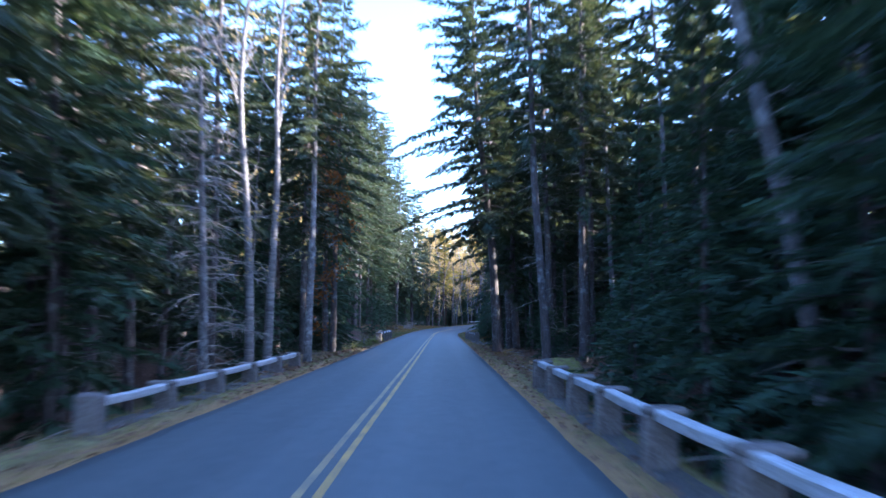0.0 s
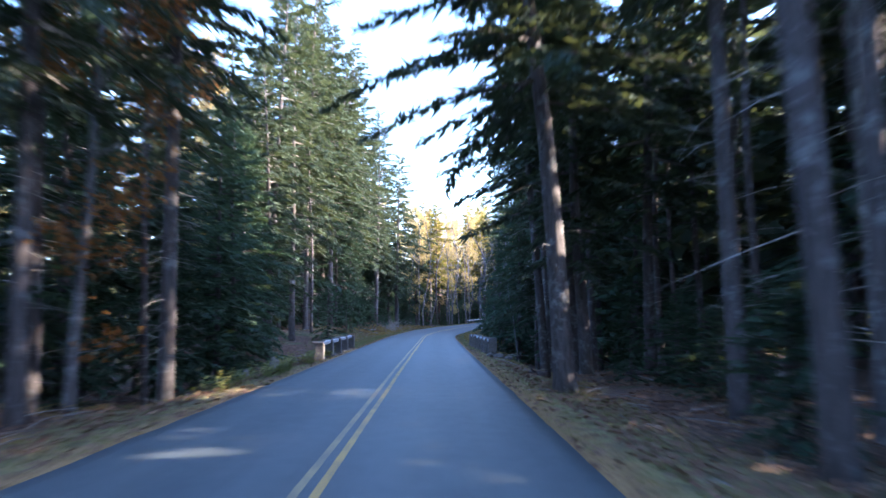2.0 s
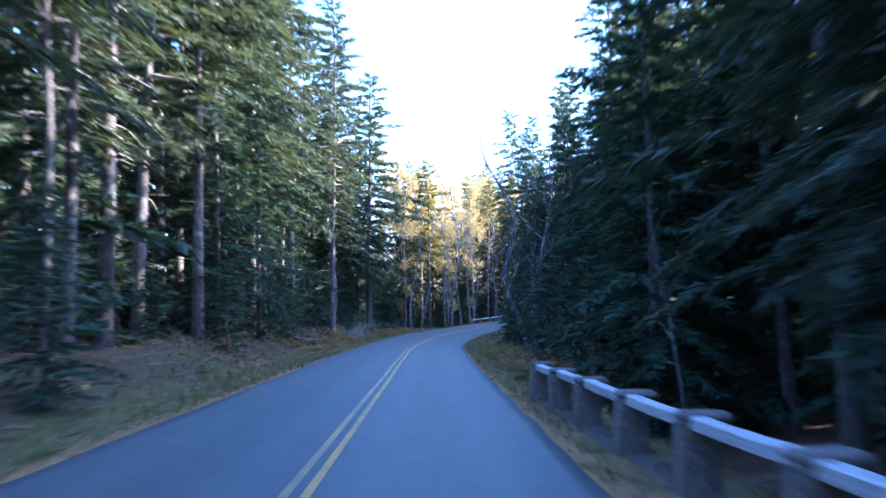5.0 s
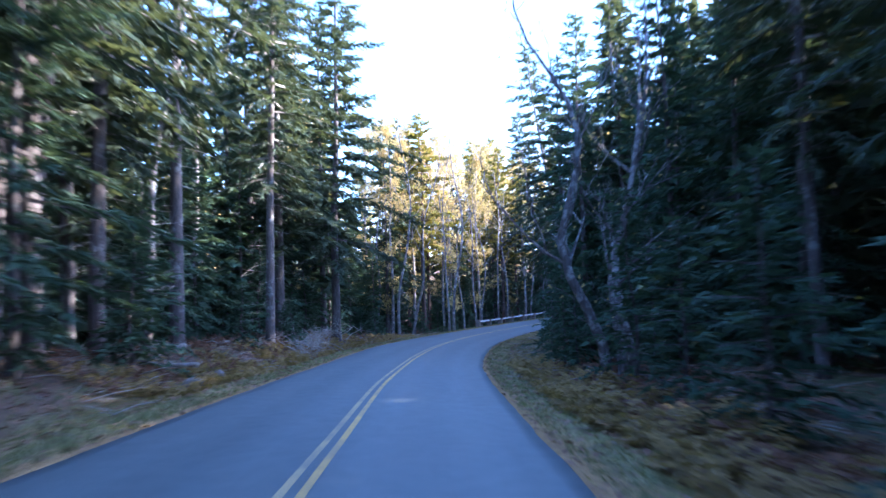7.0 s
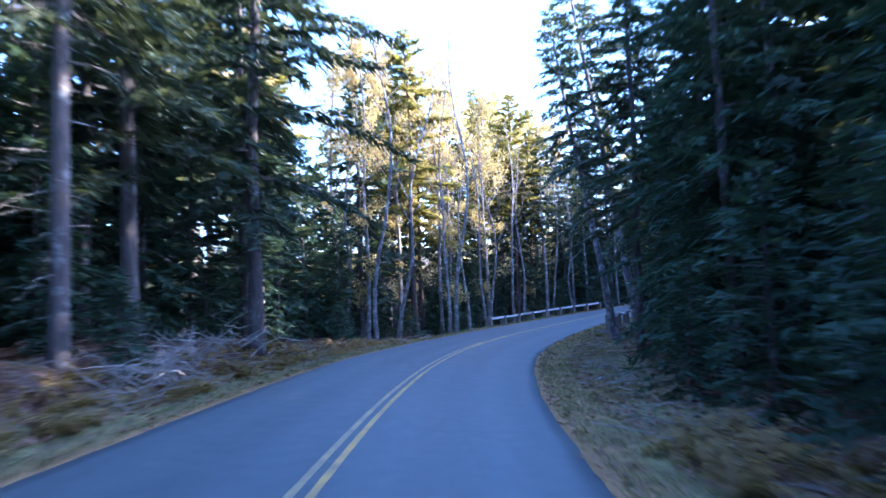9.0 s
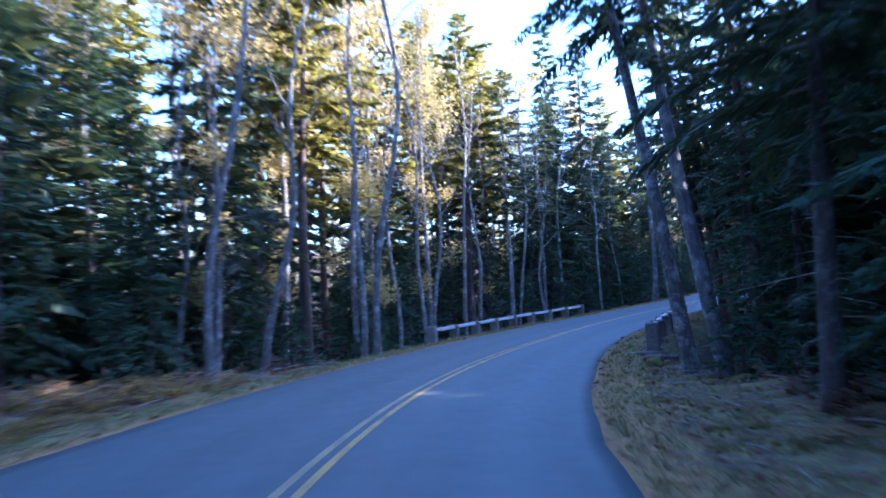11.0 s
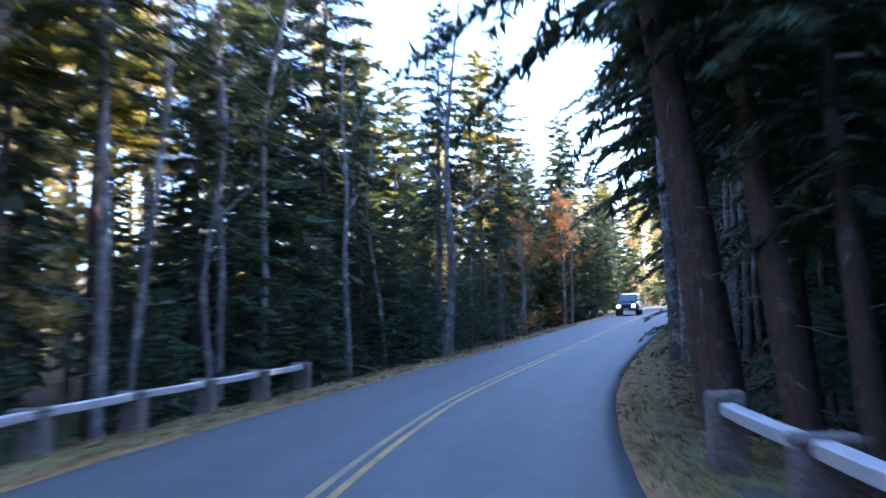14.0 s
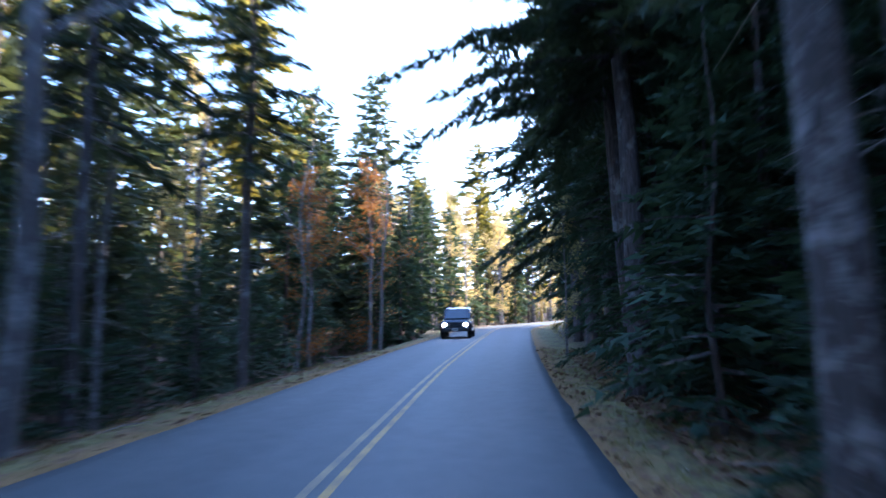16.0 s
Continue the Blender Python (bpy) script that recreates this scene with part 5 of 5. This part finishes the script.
def bracken(sh, rnd, s, u, e):
    """Dry bracken: arching fronds with broad leaflets, in patches."""
    if noise.noise((s * 0.35, u * 0.5, 2)) < -0.12 or (u < 0 and s < 100) or (u > 0 and s > 116 and e < 3.4):
        return
    p = spot(s, u, -0.03)
    size = rnd.uniform(0.35, 0.75) * (1.0 if u > 0 else 0.8)
    for k in range(7):
        a = rnd.uniform(0, 6.28)
        out = Vector((math.cos(a), math.sin(a), 0))
        side = Vector((-out.y, out.x, 0))
        rise = rnd.uniform(0.9, 1.7)
        for j in range(6):
            r = 0.18 + 0.13 * j
            q = p + (out * r * 0.8 + Vector((0, 0, rise * r - 1.0 * r * r))) * size
            for w in (-1, 1):
                dd = (out * 0.5 + side * w + Vector((0, 0, rnd.uniform(-0.7, 0.1)))).normalized()
                needle(sh, q, dd, out + Vector((0, 0, 0.3)), size * (0.34 - 0.035 * j), size * 0.055)


def weed(sh, rnd, s, u, e):
    """A leafy weed: a few stems with yellow-green leaves."""
    if u > 0 or noise.noise((s * 0.7, u, 4)) < 0.02:
        return
    p = spot(s, u, -0.02)
    h = rnd.uniform(0.2, 0.55)
    for k in range(5):
        out = Vector((rnd.gauss(0, 0.35), rnd.gauss(0, 0.35), 1)).normalized()
        for j in range(5):
            q = p + out * h * (0.25 + 0.17 * j)
            a = rnd.uniform(0, 6.28)
            d = Vector((math.cos(a), math.sin(a), rnd.uniform(-0.3, 0.5))).normalized()
            kite(sh, q, d, d.cross(Vector((0, 0, 1))).normalized(), rnd.uniform(0.09, 0.18), rnd.uniform(0.025, 0.05))


def litter_twig(sh, rnd, s, u, e):
    p = spot(s, u, 0.02)
    a = rnd.uniform(0, 6.28)
    l = rnd.uniform(0.3, 1.3)
    d = Vector((math.cos(a), math.sin(a), rnd.uniform(-0.05, 0.25)))
    sh.tube([p, p + d * l * 0.5 + Vector((0, 0, 0.03)), p + d * l + Vector((rnd.uniform(-0.15, 0.15), rnd.uniform(-0.15, 0.15), 0))], [0.013, 0.010, 0.004], 4, False)


scatter("verge_grass", 26000, 11, (-2, 212), (0.12, 2.4), blade, GRASS, "short dry yellow-green grass along the road", "grass")
scatter("green_grass", 25000, 17, (70, 173), (0.2, 3.6), tuft, GREEN_GRASS, "longer green grass and weeds on the verge", "grass")
scatter("fallen_leaves", 30000, 12, (0, 212), (0.05, 9.0), leaf, LITTER, "brown fallen leaves on verge and forest floor", "leaves")
scatter("ferns", 1600, 13, (40, 205), (1.3, 5.0), fern, FERN, "yellowed ferns and weeds behind the verge", "ferns")
scatter("bracken", 1500, 18, (82, 142), (1.15, 3.3), bracken, FERN, "yellow and brown bracken at the foot of the trees", "ferns")
scatter("dead_bracken", 900, 21, (84, 150), (1.9, 6.0), bracken, DRY, "red-brown dead bracken and brush under the trees", "ferns")
scatter("bank_leaves", 24000, 15, (84, 150), (1.1, 9.0), leaf, LITTER, "deep brown leaf litter on the wooded bank", "leaves")
scatter("bank_leaves", 15000, 16, (24, 60), (0.8, 6.5), leaf, LITTER, "pale brown leaf litter under tall spruces", "leaves")
scatter("bank_leaves", 20000, 19, (166, 210), (1.1, 5.0), leaf, LITTER, "brown leaf litter along the bend", "leaves")
scatter("weeds", 620, 20, (45, 64), (0.4, 1.5), weed, WEED, "leafy yellow-green weeds above a dark hollow", "weeds")
scatter("bank_twigs", 1000, 22, (96, 156), (1.4, 8.0), litter_twig, DEADWOOD, "pale dead twigs strewn over the wooded bank", "twigs")
scatter("fallen_twigs", 1500, 14, (0, 212), (1.2, 11.0), litter_twig, DEADWOOD, "grey fallen twigs on the forest floor", "twigs")


# ---- the oncoming car ----
def mat_car_paint():
    m = Mat("dark_blue_car_paint", 0.25, 0.3)
    m.color(m.mix(m.noise(40, 2), (0.012, 0.020, 0.040), (0.020, 0.030, 0.055)))
    m.b.inputs["Coat Weight"].default_value = 1.0
    return m.m


def mat_glow(name, color, strength):
    m = Mat(name, 0.2)
    m.color(color)
    m.b.inputs["Emission Color"].default_value = (*color, 1)
    m.b.inputs["Emission Strength"].default_value = strength
    return m.m


def mat_glass():
    m = Mat("windscreen_glass", 0.04)
    m.color((0.02, 0.03, 0.04))
    m.b.inputs["Coat Weight"].default_value = 1.0
    m.b.inputs["Specular IOR Level"].default_value = 0.9
    return m.m


CAR_PAINT, CAR_GLASS = mat_car_paint(), mat_glass()
CHROME, RUBBER, BLACK = mat_plain("chrome", (0.6, 0.6, 0.62), 0.2, 1.0), mat_plain("rubber", (0.02, 0.02, 0.02), 0.8), mat_plain("black_plastic", (0.03, 0.03, 0.033), 0.5)
HEADLIGHT = mat_glow("headlight", (1.0, 0.93, 0.80), 6.0)
PLATE = mat_plain("plate", (0.55, 0.55, 0.53), 0.5)


def loft(sections, mat, name, bevel=0.03):
    """A hull through cross-sections (y, half width, low, high, shoulder)."""
    sh = Shape()
    for y, w, lo, hi, top in sections:
        sh.v += [(-w, y, lo), (-w, y, (lo + hi) / 2), (-w * 0.985, y, hi - 0.06), (-top, y, hi), (top, y, hi), (w * 0.985, y, hi - 0.06), (w, y, (lo + hi) / 2), (w, y, lo)]
    n = 8
    for i in range(len(sections) - 1):
        sh.f += [(i * n + k, i * n + (k + 1) % n, (i + 1) * n + (k + 1) % n, (i + 1) * n + k) for k in range(n)]
    sh.f += [tuple(range(n)), tuple(reversed(range((len(sections) - 1) * n, len(sections) * n)))]
    me = sh.mesh(name, mat)
    bm = bmesh.new()
    bm.from_mesh(me)
    bmesh.ops.recalc_face_normals(bm, faces=bm.faces)
    bmesh.ops.bevel(bm, geom=[e for e in bm.edges if e.calc_face_angle(0) > 0.5], offset=bevel, segments=2, affect="EDGES")
    bm.to_mesh(me)
    bm.free()
    return me


def quad_slab(corners, mat, name, thick=0.015):
    a, b, c, d = [Vector(p) for p in corners]
    n = (b - a).cross(d - a).normalized() * thick
    sh = Shape()
    sh.add([a, b, c, d, a + n, b + n, c + n, d + n], [(3, 2, 1, 0), (4, 5, 6, 7), (0, 1, 5, 4), (1, 2, 6, 5), (2, 3, 7, 6), (3, 0, 4, 7)])
    return sh.mesh(name, mat)


def ring(r0, r1, w, mat, name, n=28):
    sh = Shape()
    for k in range(n):
        a = 2 * math.pi * k / n
        for r, x in ((r0, -w / 2), (r1 * 0.96, -w / 2), (r1, -w * 0.35), (r1, w * 0.35), (r1 * 0.96, w / 2), (r0, w / 2)):
            sh.v.append((x, math.cos(a) * r, math.sin(a) * r))
    sh.f = [(k * 6 + j, k * 6 + (j + 1) % 6, ((k + 1) % n) * 6 + (j + 1) % 6, ((k + 1) % n) * 6 + j) for k in range(n) for j in range(6)]
    return sh.mesh(name, mat)


def oncoming_car(s, u):
    """Front towards -y of its own axes."""
    car = tagged(new("car"), "dark blue off-road car with lit headlights on the road", "car")
    part("body", loft([(-2.05, 0.80, 0.45, 0.92, 0.70), (-1.95, 0.88, 0.40, 1.02, 0.78), (-0.80, 0.91, 0.38, 1.12, 0.80), (0.9, 0.92, 0.38, 1.14, 0.84), (2.0, 0.90, 0.42, 1.12, 0.82), (2.1, 0.84, 0.5, 1.05, 0.76)], CAR_PAINT, "body"), car)
    part("cabin", loft([(-0.78, 0.80, 1.06, 1.16, 0.78), (-0.30, 0.78, 1.06, 1.72, 0.62), (0.2, 0.79, 1.06, 1.80, 0.66), (1.6, 0.79, 1.06, 1.79, 0.66), (2.02, 0.78, 1.06, 1.70, 0.62)], CAR_PAINT, "cabin"), car)
    part("windscreen", quad_slab([(-0.68, -0.775, 1.16), (0.68, -0.775, 1.16), (0.56, -0.36, 1.66), (-0.56, -0.36, 1.66)], CAR_GLASS, "windscreen"), car, "windscreen mirroring the bright sky")
    for x in (-1, 1):
        pts = [(x * 0.795, -0.15, 1.18), (x * 0.795, 1.75, 1.18), (x * 0.76, 1.65, 1.62), (x * 0.76, -0.02, 1.62)]
        part("side_window", quad_slab(pts if x > 0 else pts[::-1], CAR_GLASS, "side_window"), car)
        light = part("headlight", ring(0.0, 0.115, 0.07, HEADLIGHT, "headlight"), car, "round lit headlight")
        light.matrix_local = pose(x * 0.62, -2.03, 0.80, 0, 0, 90)
        rim = part("bezel", ring(0.115, 0.145, 0.08, CHROME, "bezel"), light)
        turn = part("indicator", ring(0.0, 0.045, 0.05, mat_plain("amber", (0.8, 0.3, 0.03), 0.3), "indicator"), car)
        turn.matrix_local = pose(x * 0.74, -2.03, 0.62, 0, 0, 90)
        mirror = part("mirror", block(0.20, 0.10, 0.16, 0.03, 0, 0, 0, BLACK, "mirror"), car)
        mirror.matrix_local = pose(x * 0.98, -0.45, 1.14)
        flare = part("fender", loft([(-1.85, 0.10, 0.62, 0.84, 0.08), (-1.3, 0.12, 0.72, 0.95, 0.1), (-0.75, 0.10, 0.55, 0.80, 0.08)], BLACK, "fender"), car)
        flare.matrix_local = pose(x * 0.88, 0, 0)
        for y in (-1.3, 1.32):
            wheel = part("wheel", ring(0.21, 0.37, 0.24, RUBBER, "tyre"), car, "black tyre")
            wheel.matrix_local = pose(x * 0.80, y, 0.37)
            part("rim", ring(0.03, 0.21, 0.18, CHROME, "rim"), wheel)
    part("bumper", block(1.62, 0.20, 0.20, 0.04, 0, 0, 0, BLACK, "bumper"), car).matrix_local = pose(0, -2.12, 0.42)
    grille = part("grille", block(0.92, 0.05, 0.34, 0.02, 0, 0, 0, BLACK, "grille"), car)
    grille.matrix_local = pose(0, -2.06, 0.62)
    for k in range(7):
        part("slat", block(0.05, 0.03, 0.28, 0.01, 0, 0, 0, CAR_PAINT, "slat"), grille).matrix_local = pose(-0.36 + 0.12 * k, -0.03, 0.03)
    plate = part("number_plate", block(0.32, 0.012, 0.16, 0.004, 0, 0, 0, PLATE, "number_plate"), car)
    plate.matrix_local = pose(0, -2.235, 0.45)
    part("characters", block(0.22, 0.004, 0.05, 0.001, 0, 0, 0, BLACK, "characters"), plate).matrix_local = pose(0, -0.008, 0.055)
    for x in (-1, 1):
        part("roof_rail", block(0.04, 1.6, 0.05, 0.012, 0, 0, 0, BLACK, "roof_rail"), car).matrix_local = pose(x * 0.58, 0.85, 1.80)
    slope = math.degrees(math.atan(float(np.interp(s, _S, _SLOPE))))
    car.matrix_world = Matrix.Translation(deck(s, u)) @ pose(0, 0, 0, 0, 0, -heading(s)) @ pose(0, 0, 0, slope, 0, 0)


oncoming_car(226.0, -1.5)


for src in [r for group in KINDS.values() for r in group]:
    for o in (*src.children_recursive, src):
        bpy.data.objects.remove(o)
